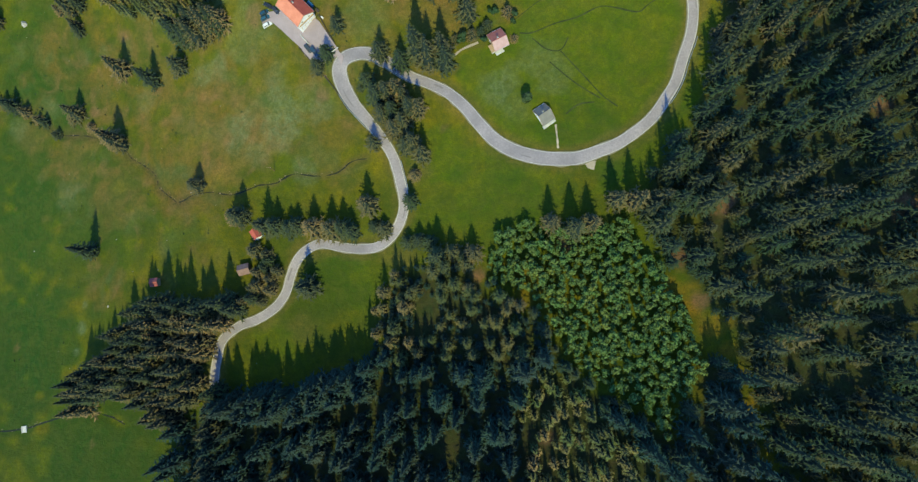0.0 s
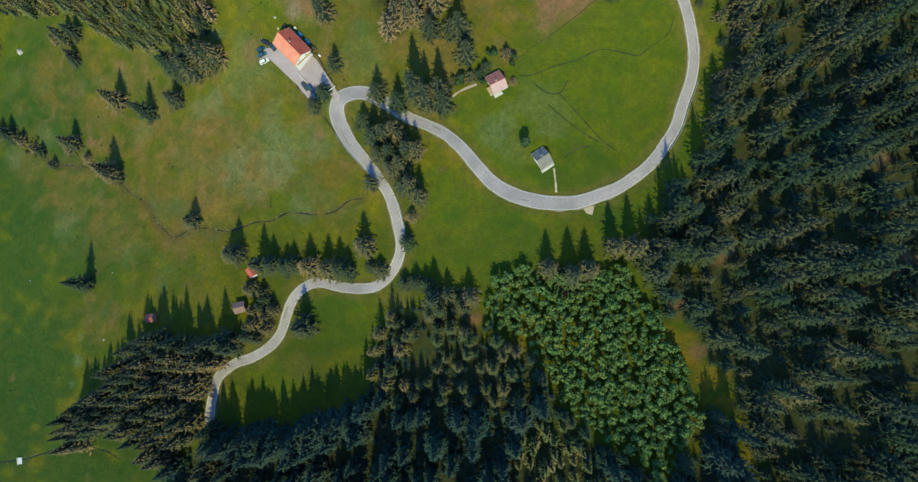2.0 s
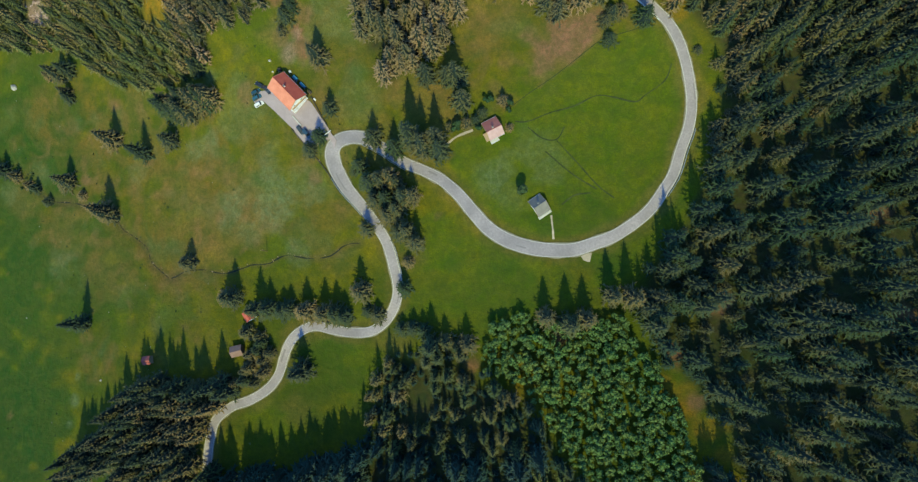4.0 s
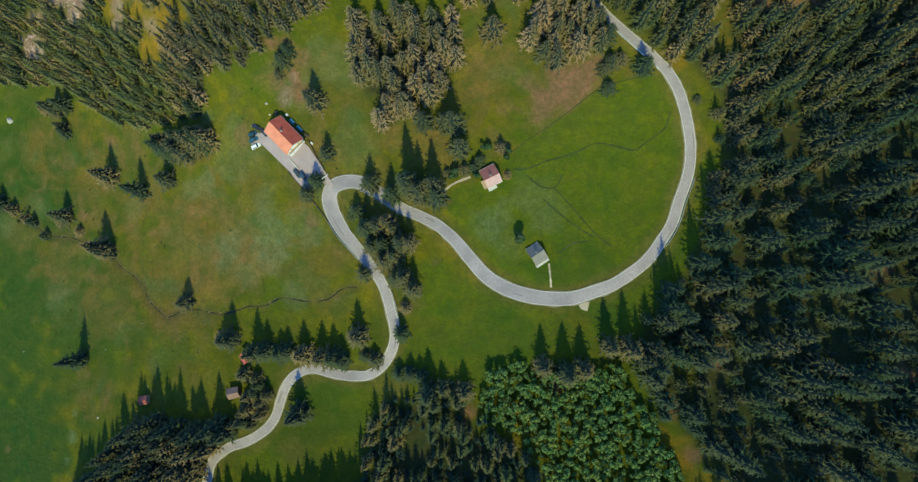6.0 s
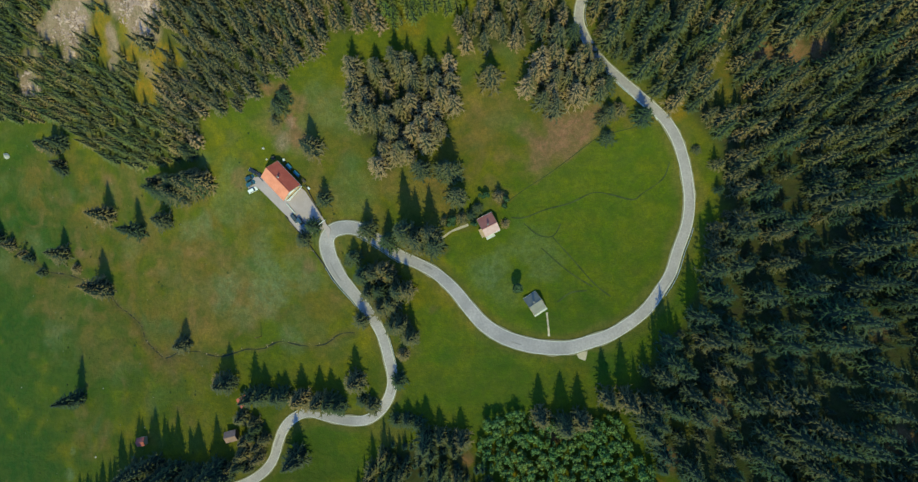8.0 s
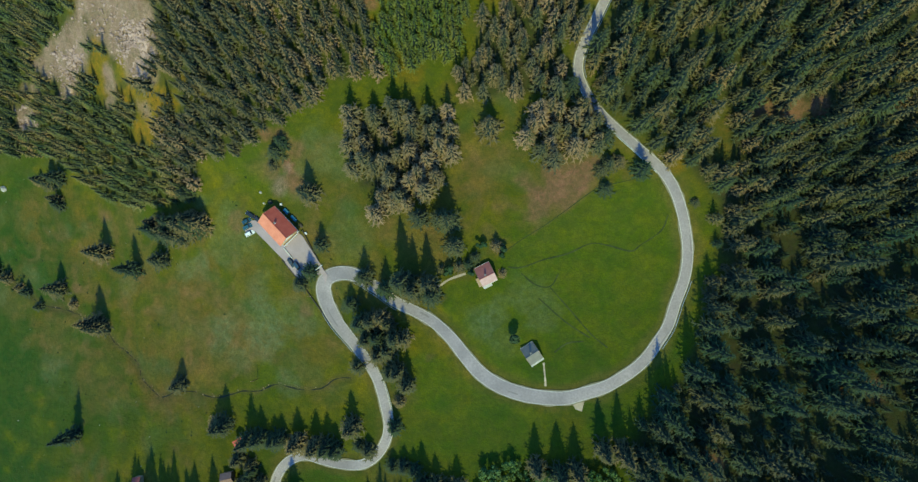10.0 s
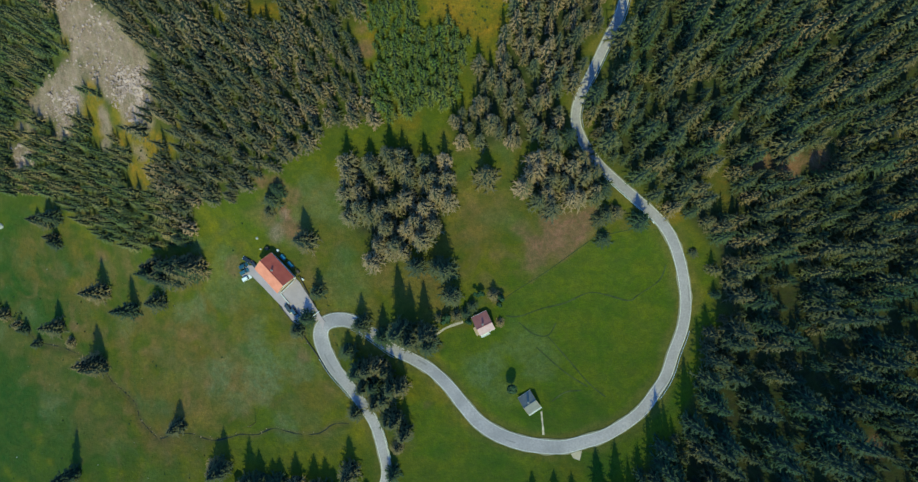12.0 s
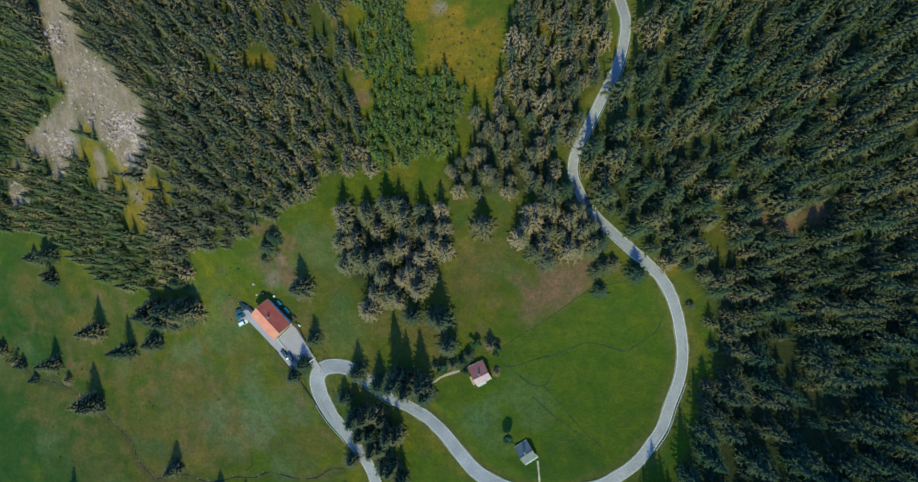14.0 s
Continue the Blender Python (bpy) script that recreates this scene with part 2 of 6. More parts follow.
GOLD_SPOTS = [(-8.3, 237.6, 20, 1.0), (3.3, 226.3, 12, 0.9), (-19.6, 246.2, 10, 1.0), (-37.7, 236.9, 5, 0.8), (-77.0, 223.7, 6, 0.8), (-145.7, 174.0, 12, 1.0), (-169.6, 195.5, 9, 1.0), (-153.8, 168.1, 5, 0.9), (23.2, 238.1, 9, 0.9), (-184.0, 224.9, 4, 0.8), (85.1, -7.8, 5, 1.0), (77.0, 2.0, 4, 0.8), (90.7, -27.6, 4, 0.9), (15.9, 6.8, 8, 0.7), (78.3, 29.0, 5, 0.7), (76.8, 149.9, 6, 0.8), (-129.1, 179.1, 6, 0.8), (-85.5, 225.5, 6, 0.6), (93.9, -57.7, 6, 0.8), (115.1, -55.9, 6, 0.8), (-27.0, 188.6, 8, 0.5), (-178.9, 197.1, 7, 1.0), (-168.7, 189.0, 8, 1.0), (-152.5, 186.6, 8, 1.0), (-147.3, 177.5, 8, 1.0), (-147.7, 169.5, 7, 1.0), (-132.5, 182.2, 7, 0.9), (-158.1, 194.6, 7, 1.0), (-171.1, 207.7, 4, 1.0), (-171.4, 201.8, 4.5, 1.0), (-174.1, 189.6, 5, 1.0), (-170.5, 181.7, 4, 0.9), (-156.9, 183.3, 5, 1.0), (-149.6, 180.4, 7, 1.0), (-142.2, 172.6, 7, 1.0), (-146.9, 164.0, 5, 1.0), (-131.8, 181.6, 5, 0.9), (-183.1, 227.1, 4, 0.9), (-126.9, 205.8, 4, 0.9), (-109.4, 217.3, 5, 0.9), (-97.0, 221.1, 6, 0.8), (-81.2, 225.6, 6, 0.9), (-100.3, 240.0, 6, 0.7), (-67.8, 239.0, 6, 0.7), (-51.7, 244.4, 6, 0.8), (-46.6, 232.0, 5, 0.8), (-42.1, 217.2, 5, 0.8), (-42.9, 206.2, 4, 0.8), (54.6, 228.4, 5, 0.9), (-4.5, 8.1, 4, 1.0), (71.1, 4.2, 5, 1.0), (77.6, -3.5, 5, 1.0), (83.0, -10.0, 6, 1.0), (88.1, -19.4, 4, 1.0), (91.2, -27.6, 3, 1.0), (94.2, -37.7, 3, 1.0), (30.1, 18.6, 4, 0.8), (4.0, 12.9, 5, 0.6), (88.1, 171.6, 5, 0.6), (89.9, 165.4, 5, 0.6), (91.4, 159.2, 5, 0.6), (92.7, 152.9, 5, 0.6), (-172.2, 203.9, 5, 1.0), (-175.4, 194.0, 4, 1.0), (-145.7, 183.2, 6, 1.0), (-153.3, 172.4, 5, 1.0), (-133.6, 179.3, 6, 0.9), (-127.8, 175.2, 4, 0.8), (-137.6, 184.3, 5, 0.9), (-120.0, 185.0, 5, 0.6), (-112.0, 178.0, 4, 0.5)]
PALE_SPOTS = [(-90.4, 80.9, 13, 0.9), (-74.5, 82.0, 8, 0.7), (-81.4, 90.3, 8, 0.5), (6.7, 86.3, 9, 0.8), (1.8, 91.3, 6, 0.5), (23.4, 95.3, 10, 0.5), (-124.1, 110.0, 7, 0.8), (-134.3, 106.1, 6, 0.6), (-203.3, -3.8, 3, 0.9), (-204.9, -15.6, 3, 0.9), (-206.8, -27.3, 3, 0.8), (-257.4, 93.2, 8, 0.5), (-95.9, 100.9, 7, 0.5), (-68.0, 160.0, 6, 0.5), (25.8, 88.0, 8, 0.5), (-123.4, 136.9, 5, 0.7), (-232.7, 100.0, 8, 0.5), (-107.1, 121.4, 16, 0.5), (-117.3, 112.9, 10, 0.5), (-69.9, 101.7, 6, 0.5), (-58.6, 155.3, 12, 0.5), (-79.2, 143.0, 9, 0.5), (-53.6, 122.8, 12, 0.4), (-113.6, 77.9, 9, 0.8), (-86.1, 82.6, 8, 0.7), (-100.0, 73.2, 8, 0.6), (11.9, 81.2, 8, 0.4), (-105.7, 69.0, 8, 0.6), (-169.9, 98.0, 8, 0.4), (-219.6, 54.3, 9, 0.4), (-82.2, 56.9, 7, 0.6)]
LUSH_SPOTS = [(51.9, 97.0, 45, 1.0), (25.9, 112.0, 25, 0.9), (9.0, 40.7, 30, 1.0), (-15.5, 56.2, 18, 1.0), (51.2, 49.0, 14, 1.0), (-252.4, 33.8, 38, 0.9), (-244.8, -28.7, 45, 1.0), (-194.1, -74.3, 45, 0.9), (-61.2, 9.9, 15, 0.9), (-97.7, -16.7, 16, 0.9), (-137.2, 109.2, 10, 0.5), (16.4, 93.2, 30, 0.8), (-176.4, 25.0, 12, 0.8), (-151.6, 70.1, 8, 0.6), (-19.9, 190.9, 9, 0.8), (-39.0, 176.8, 8, 0.8), (-28.2, -8.0, 7, 1.0), (89.3, 158.7, 6, 0.9), (88.1, 171.6, 5, 1.0), (89.9, 165.4, 5, 1.0), (91.4, 159.2, 5, 1.0), (92.7, 152.9, 5, 1.0)]
BARE_SPOTS = [(-77.1, 146.7, 4, 0.8), (-79.0, 151.5, 3, 0.7), (-44.5, 212.7, 3, 0.9), (-44.2, 221.4, 3, 0.7), (-51.8, 240.2, 3, 0.8), (-87.3, 162.1, 3, 0.8), (91.2, 36.2, 6, 1.0), (127.8, 69.6, 6, 1.0), (137.2, 68.5, 5, 0.9), (142.0, 31.7, 7, 1.0), (117.0, 166.1, 6, 1.0), (102.1, 168.1, 6, 1.0), (80.7, -0.2, 4, 0.7), (31.3, 21.0, 3, 0.9), (-3.3, 9.3, 4, 0.8), (90.3, 36.3, 3, 0.8), (21.9, -55.1, 4, 0.7), (39.3, 230.1, 4, 0.5), (-126.8, -14.7, 3, 0.9), (30.5, 141.3, 10, 0.95), (41.6, 144.0, 9, 0.95), (25.0, 133.1, 6, 0.7), (37.3, 138.0, 8, 0.7), (-106.7, 126.2, 5, 0.5), (-71.5, 89.3, 4, 0.5), (-184.1, 131.8, 4, 0.5), (-204.7, 96.1, 4, 0.6), (-164.3, 103.0, 5, 0.5), (122.6, 167.1, 6, 1.0), (114.8, 160.9, 5, 1.0), (73.7, 15.5, 4, 0.7), (-42.7, 212.8, 4, 0.9), (-76.7, 143.0, 6, 0.9), (-78.1, 150.3, 5, 1.0), (-74.4, 156.3, 6, 0.6), (-80.2, 159.8, 5, 0.7), (-85.4, 146.6, 4, 0.5)]
SCREE_SPOTS = [(-167.4, 186.6, 4, 0.9), (-125.1, 169.5, 3, 0.9), (-145.3, 175.2, 3, 0.6), (-11.7, 247.9, 3, 0.9), (-168.7, 186.7, 4, 1.0), (-169.0, 182.1, 3, 0.8), (-147.7, 174.1, 3, 0.7), (-126.1, 168.4, 3.5, 1.0), (-150.5, 178.0, 3, 0.6), (-168.5, 194.0, 4, 1.0), (-168.5, 188.5, 5, 1.0), (-170.5, 182.5, 3.5, 0.9), (-220.8, 194.0, 4, 0.8), (-228.6, 196.1, 3, 0.7), (-147.3, 177.0, 4, 0.8), (-83.0, 142.0, 3.5, 0.7), (-79.0, 149.0, 3, 0.5)]
SCREE_CORES = [(-145.3, 200.0, 7, 0.42), (-191.1, 202.5, 7, 0.25), (-143.5, 191.8, 5, 0.12), (-180.5, 245.1, 4, 0.08), (-159.6, 225.6, 10, 0.08), (-149.5, 208.5, 10, 0.05)]
CLEAR = [(-168.5, 192.0, 5), (-169.0, 185.0, 4.5), (-220.8, 194.0, 3), (-228.6, 196.1, 2.5), (91.1, 34.6, 3), (127.7, 68.5, 3), (137.0, 67.4, 2.5), (142.0, 31.7, 3), (118.0, 165.5, 3.6), (102.3, 167.1, 3.2), (85.1, -7.8, 2.5), (77.0, 2.0, 2.5), (90.8, -25.6, 2.5), (-8.3, 237.6, 17), (3.3, 226.3, 9), (-77.0, 223.7, 4), (-145.7, 174.0, 8), (-178.9, 197.1, 5), (-168.7, 189.0, 6.5), (-152.5, 186.6, 7), (-147.3, 177.5, 6.5), (-147.7, 169.5, 5), (-132.5, 182.2, 5), (-158.1, 194.6, 6), (-169.6, 195.5, 7), (-153.9, 167.5, 5), (-44.4, 217.1, 4), (-44.5, 212.7, 3), (140.8, 57.4, 2), (82.5, -2.4, 2), (-46.5, 236.3, 3), (-126.4, 176.6, 4), (-28.7, -3.0, 4), (-28.7, -9.3, 4), (93.8, -59.7, 4), (88.3, 158.7, 4), (-19.3, -61.0, 7), (-60.9, -49.8, 6), (-117.0, -35.6, 0.1), (-55.1, 237.8, 5), (-171.1, 207.7, 3), (-171.9, 200.6, 3.5), (-172.9, 187.0, 5), (-156.9, 183.3, 4.5), (-148.0, 179.0, 6), (-146.9, 164.0, 4), (-132.0, 181.1, 4), (-183.1, 227.1, 3), (-125.9, 169.1, 4), (-81.2, 225.6, 4), (-97.0, 221.1, 3.5), (-41.7, 208.5, 4), (-46.4, 242.7, 4), (-4.5, 8.1, 4), (71.1, 4.2, 2), (77.6, -3.5, 2), (83.0, -10.0, 2.5), (88.1, -19.4, 3), (91.2, -27.6, 2.5), (94.2, -37.7, 2.5), (-28.2, -5.5, 6), (-28.2, -11.8, 5), (122.6, 167.1, 3.6), (114.8, 160.9, 3), (88.1, 171.6, 3.5), (89.9, 165.4, 3.5), (91.4, 159.2, 4), (92.7, 152.9, 3.5), (88.1, 160.8, 5), (91.7, 155.5, 4), (-104.6, 28.6, 4), (-110.6, 12.6, 4.5), (-156.8, 7, 3.5), (-83, 124, 12)]
SHRUBS = [(-6.0, 235.4, 9, 70), (5.6, 224.0, 5, 25), (48.4, 20.7, 6, 20), (23.0, 6.7, 8, 30), (-59.1, 95.7, 2, 6), (-36.1, 52.3, 4, 25), (-59.6, 108.8, 6, 8), (-14.5, 106.1, 4, 14), (-145.3, 175.2, 4, 20), (25.3, -52.7, 8, 50), (-69.7, 114.2, 6, 8)]
DEEP_SPOTS = [(-256.7, 34.0, 38, 0.9), (-244.8, -28.7, 55, 1.0), (-190.0, -79.5, 50, 0.9), (-252.1, 128.9, 32, 0.6), (-261.7, 82.3, 20, 0.5), (-229.0, 94.1, 30, 0.6), (-246.5, 48.8, 40, 0.8), (-211.9, 113.4, 14, 0.5), (42.1, 61.3, 22, 0.5), (9.0, 40.7, 22, 0.4), (-233.7, 132.6, 30, 0.8), (-234.5, 162.4, 24, 0.7), (-219.4, 71.5, 30, 0.7), (-243.8, 90.0, 30, 0.9), (-166.3, 38.1, 12, 0.6), (-215.0, 95.0, 42, 0.75), (-205.0, 30.0, 40, 0.7), (-165.0, 85.0, 26, 0.4), (-175.0, -5.0, 24, 0.5), (-228.0, 112.0, 50, 1.0), (-245.0, 60.0, 50, 1.0), (-178.0, 112.0, 30, 0.6), (-205.0, 45.0, 42, 0.85), (-75.0, 2.0, 30, 0.6)]
ROUGH_SPOTS = [(-118.4, 83.8, 45, 1.0), (-150.9, 58.4, 40, 0.9), (-188.9, 106.2, 40, 0.9), (-150.4, 125.9, 40, 0.8), (-228.4, 126.4, 40, 0.7), (-208.0, 68.9, 30, 0.8), (-138.4, 29.4, 25, 0.7), (-72.4, 114.5, 22, 0.9), (11.0, 149.1, 28, 0.8), (6.0, 183.7, 22, 0.8), (-59.1, 140.9, 25, 0.8), (-19.4, 117.8, 22, 0.7), (-45.8, 112.1, 25, 0.7), (-190.3, 7.8, 14, 0.8), (-70.7, 66.5, 20, 0.6), (24.0, 136.0, 22, 1.0), (46.0, 145.0, 16, 1.0), (2.0, 130.0, 20, 0.9), (-2.0, 165.0, 18, 0.8)]
ROAD_COVER = -41.6
WOOD_SPLIT = -197.0

RNG = np.random.default_rng(7)


def pairs(flat):
    """Turn a flat row of numbers into (n, 2) places."""
    return np.array(flat, float).reshape(-1, 2)


# ---- terrain ----
SLOPE = [58.78, 28.32, 19.82, -8.45, -10.39, 21.54, 10.94, -3.35, -1.29, -0.39]
SWELL = [
    [1.6, 1.9, -4.9, -1.5, 4.5, 1.3, 1.3],
    [-5.6, 7.0, -1.0, -6.4, -0.1, 2.6, 7.9],
    [-4.4, 2.7, 1.7, 3.1, -0.7, -0.6, 10.7],
    [-0.9, -6.1, -2.5, 1.6, 0.6, -8.3, -1.0],
    [-8.0, -0.2, 15.6, -7.0, 1.5, 6.9, 0.7],
    [-4.5, 4.8, 13.1, -9.9, -5.5, 5.1, 1.8],
]
HUMMOCKS = [[-0.4, 1.2, -5.0, -0.0, 1.7, 0.4, -1.0, 0.2],
    [0.4, 2.8, -0.5, 0.4, 0.1, -1.2, -1.8, 1.6],
    [-1.6, -2.0, 0.3, -1.3, 1.4, 0.5, -1.6, 3.8],
    [0.9, -1.4, 2.0, 0.7, 1.4, 0.4, -2.4, 0.5],
    [-0.0, -1.6, -1.1, -1.4, -0.0, 0.1, -0.8, -1.3],
    [-4.1, 4.7, 1.5, -3.1, -1.3, 1.5, 2.6, 0.6]]


def base_z(x, y):
    """The broad lie of the land: a cubic hillside with gentle swells on a 70 m grid and hummocks on a 40 m grid."""
    x, y = np.asarray(x, float), np.asarray(y, float)
    u, v = 1.6 * np.tanh(x / 320), 1.6 * np.tanh((y - 80) / 320)
    c = SLOPE
    z = (c[0] + c[1] * u + c[2] * v + c[3] * u * u + c[4] * u * v + c[5] * v * v
         + c[6] * u ** 3 + c[7] * u * u * v + c[8] * u * v * v + c[9] * v ** 3)
    for j, row in enumerate(SWELL):
        for i, k in enumerate(row):
            z = z + k * np.exp(-((x + 240 - 70 * i) ** 2 + (y + 80 - 70 * j) ** 2) / (2 * 62.0 ** 2))
    for j, row in enumerate(HUMMOCKS):
        for i, k in enumerate(row):
            z = z + k * np.exp(-((x + 160 - 40 * i) ** 2 + (y + 20 - 40 * j) ** 2) / (2 * 34.0 ** 2))
    return z


def smooth_line(pts, step=1.0):
    """A Catmull-Rom curve through pts, resampled at even steps."""
    p = np.vstack([2 * pts[0] - pts[1], pts, 2 * pts[-1] - pts[-2]])
    out = []
    for i in range(1, len(p) - 2):
        n = max(2, int(np.linalg.norm(p[i + 1] - p[i]) * 2))
        t = np.linspace(0, 1, n, endpoint=False)[:, None]
        out.append(0.5 * (2 * p[i] + (p[i + 1] - p[i - 1]) * t + (2 * p[i - 1] - 5 * p[i] + 4 * p[i + 1] - p[i + 2]) * t ** 2
                          + (3 * p[i] - p[i - 1] - 3 * p[i + 1] + p[i + 2]) * t ** 3))
    c = np.vstack(out + [pts[-1:]])
    d = np.r_[0, np.cumsum(np.linalg.norm(np.diff(c, axis=0), axis=1))]
    s = np.arange(0, d[-1], step)
    return np.stack([np.interp(s, d, c[:, 0]), np.interp(s, d, c[:, 1])], 1)


def sides(line):
    """Unit normals to the left of a line."""
    t = np.gradient(line, axis=0)
    t /= np.linalg.norm(t, axis=1)[:, None] + 1e-9
    return np.stack([-t[:, 1], t[:, 0]], 1)


def blur(a, n):
    k = np.hanning(2 * n + 1)
    return np.convolve(np.pad(a, n, mode="edge"), k / k.sum(), mode="valid")


def nearest(x, y, line, reach):
    """Distance to a line and the index of its nearest point, for places within reach."""
    x, y = np.asarray(x, float).ravel(), np.asarray(y, float).ravel()
    d, k = np.full(len(x), 1e9), np.zeros(len(x), int)
    lo, hi = line.min(0) - reach, line.max(0) + reach
    ids = np.nonzero((x > lo[0]) & (x < hi[0]) & (y > lo[1]) & (y < hi[1]))[0]
    for part_ids in np.array_split(ids, max(1, len(ids) // 8000)):
        if len(part_ids):
            q = (x[part_ids, None] - line[None, :, 0]) ** 2 + (y[part_ids, None] - line[None, :, 1]) ** 2
            k[part_ids] = q.argmin(1)
            d[part_ids] = np.sqrt(q.min(1))
    return d, k


def inside(x, y, poly):
    x, y = np.asarray(x, float).ravel(), np.asarray(y, float).ravel()
    r = np.zeros(len(x), bool)
    j = len(poly) - 1
    for i in range(len(poly)):
        (xi, yi), (xj, yj) = poly[i], poly[j]
        hit = ((yi > y) != (yj > y)) & (x < (xj - xi) * (y - yi) / (yj - yi + 1e-12) + xi)
        r ^= hit
        j = i
    return r


def ring(poly, step=1.5):
    """The outline of a polygon, sampled."""
    p = np.vstack([poly, poly[:1]])
    d = np.r_[0, np.cumsum(np.linalg.norm(np.diff(p, axis=0), axis=1))]
    s = np.arange(0, d[-1], step)
    return np.stack([np.interp(s, d, p[:, 0]), np.interp(s, d, p[:, 1])], 1)


def depth_in(x, y, poly, reach=14):
    """Signed distance to a polygon's edge: positive inside, cut off at reach."""
    d, _ = nearest(x, y, ring(poly), reach)
    return np.where(inside(x, y, poly), 1, -1) * np.minimum(d, reach)


def ramp(v, lo, hi):
    t = np.clip((v - lo) / (hi - lo), 0, 1)
    return t * t * (3 - 2 * t)


road_line = smooth_line(pairs(ROAD))
road_z = blur(base_z(road_line[:, 0], road_line[:, 1]), 14)
stream_line, brook_line = smooth_line(pairs(STREAM)), smooth_line(pairs(BROOK))
court_poly = pairs(COURT)
cz = base_z(court_poly[:, 0], court_poly[:, 1])
COURT_PLANE = np.linalg.lstsq(np.c_[court_poly, np.ones(len(court_poly))], cz, rcond=None)[0]
hair = np.array([-62.5, 97.0])
road_half = 2.1 + 1.05 * np.exp(-((road_line - hair) ** 2).sum(1) / 20 ** 2) + 0.8 * np.exp(-((road_line - np.array([18.0, 60.0])) ** 2).sum(1) / 36 ** 2) - 0.3 * np.clip((road_line[:, 1] - 142) / 20, 0, 1)


def court_z(x, y):
    return COURT_PLANE[0] * np.asarray(x) + COURT_PLANE[1] * np.asarray(y) + COURT_PLANE[2] + 0.1


def wobble(x, y, size, seed=0):
    """Cheap smooth noise from a few turned sine waves, about -1 to 1."""
    x, y = np.asarray(x, float) / size, np.asarray(y, float) / size
    r = np.random.default_rng(100 + seed)
    v = 0
    for _ in range(7):
        a, f, p, q = r.uniform(0, 6.3), r.uniform(0.6, 2.2), r.uniform(0, 6.3), r.uniform(0, 6.3)
        v = v + np.sin(f * (x * np.cos(a) + y * np.sin(a)) * 2 + p + 0.8 * np.sin(y * f * 1.3 + q)) / 7
    return v * 1.8


def ground_z(x, y):
    """The ground as built: the land with the road bench, the yard and the stream beds cut in."""
    x, y = np.atleast_1d(np.asarray(x, float)), np.atleast_1d(np.asarray(y, float))
    z = base_z(x, y) + 0.35 * wobble(x, y, 14, 1) + 0.12 * wobble(x, y, 4.5, 2)
    d = depth_in(x, y, court_poly, 8)
    z = z + (court_z(x, y) - 0.35 - z) * ramp(d, -5, 0.5)
    d, k = nearest(x, y, road_line, 12)
    z = z + (road_z[k] - 0.28 - z) * (1 - ramp(d, road_half[k] + 0.8, road_half[k] + 6))
    for line, w, deep in ((stream_line, 1.8, 0.55), (brook_line, 1.8, 0.5)):
        d, _ = nearest(x, y, line, 8)
        z = z - deep * np.exp(-(d / w) ** 2)
    return z


def gz(x, y):
    return float(ground_z([x], [y])[0])


# ---- materials ----
def nodes_of(name, rough=0.9, metal=0.0, spec=0.3):
    m = bpy.data.materials.new(name)
    m.use_nodes = True
    b = m.node_tree.nodes["Principled BSDF"]
    b.inputs["Roughness"].default_value, b.inputs["Metallic"].default_value = rough, metal
    b.inputs["Specular IOR Level"].default_value = spec
    return m, m.node_tree.nodes, m.node_tree.links, b


def mixed(n, l, fac, a, b, mode="MIX"):
    """A colour mix; fac, a, b are sockets or values."""
    x = n.new("ShaderNodeMix")
    x.data_type, x.blend_type = "RGBA", mode
    for i, v in ((0, fac), (6, a), (7, b)):
        if isinstance(v, bpy.types.NodeSocket):
            l.new(v, x.inputs[i])
        else:
            x.inputs[i].default_value = v if i == 0 else (*v, 1)
    return x.outputs[2]


def noise_of(n, l, scale, detail=4, lo=0.35, hi=0.65, distort=0.0, where=None):
    """Noise in world metres (1 / scale), stretched to 0..1 between lo and hi."""
    if where is None:
        where = n.new("ShaderNodeNewGeometry").outputs["Position"]
    t = n.new("ShaderNodeTexNoise")
    t.inputs["Scale"].default_value, t.inputs["Detail"].default_value, t.inputs["Distortion"].default_value = scale, detail, distort
    l.new(where, t.inputs["Vector"])
    r = n.new("ShaderNodeMapRange")
    r.inputs[1].default_value, r.inputs[2].default_value = lo, hi
    l.new(t.outputs[0], r.inputs[0])
    return r.outputs[0]


def bumped(n, l, b, height, strength, distance):
    x = n.new("ShaderNodeBump")
    x.inputs["Strength"].default_value, x.inputs["Distance"].default_value = strength, distance
    l.new(height, x.inputs["Height"])
    l.new(x.outputs[0], b.inputs["Normal"])


def plain(name, a, b_col, scale, rough=0.85, metal=0.0, fine=None, bump=0.0, spec=0.3):
    """A worn surface: two colours by coarse noise, speckled by fine noise."""
    m, n, l, b = nodes_of(name, rough, metal, spec)
    coarse = noise_of(n, l, scale, 5)
    c = mixed(n, l, coarse, a, b_col)
    f = noise_of(n, l, fine or scale * 9, 3, 0.3, 0.7)
    dark = tuple(v * 0.72 for v in a)
    c = mixed(n, l, f, c, mixed(n, l, 0.55, c, dark))
    l.new(c, b.inputs["Base Color"])
    if bump:
        bumped(n, l, b, f, bump, 0.05)
    return m


def value_attr(n, name):
    a = n.new("ShaderNodeAttribute")
    a.attribute_name = name
    return a.outputs["Fac"]


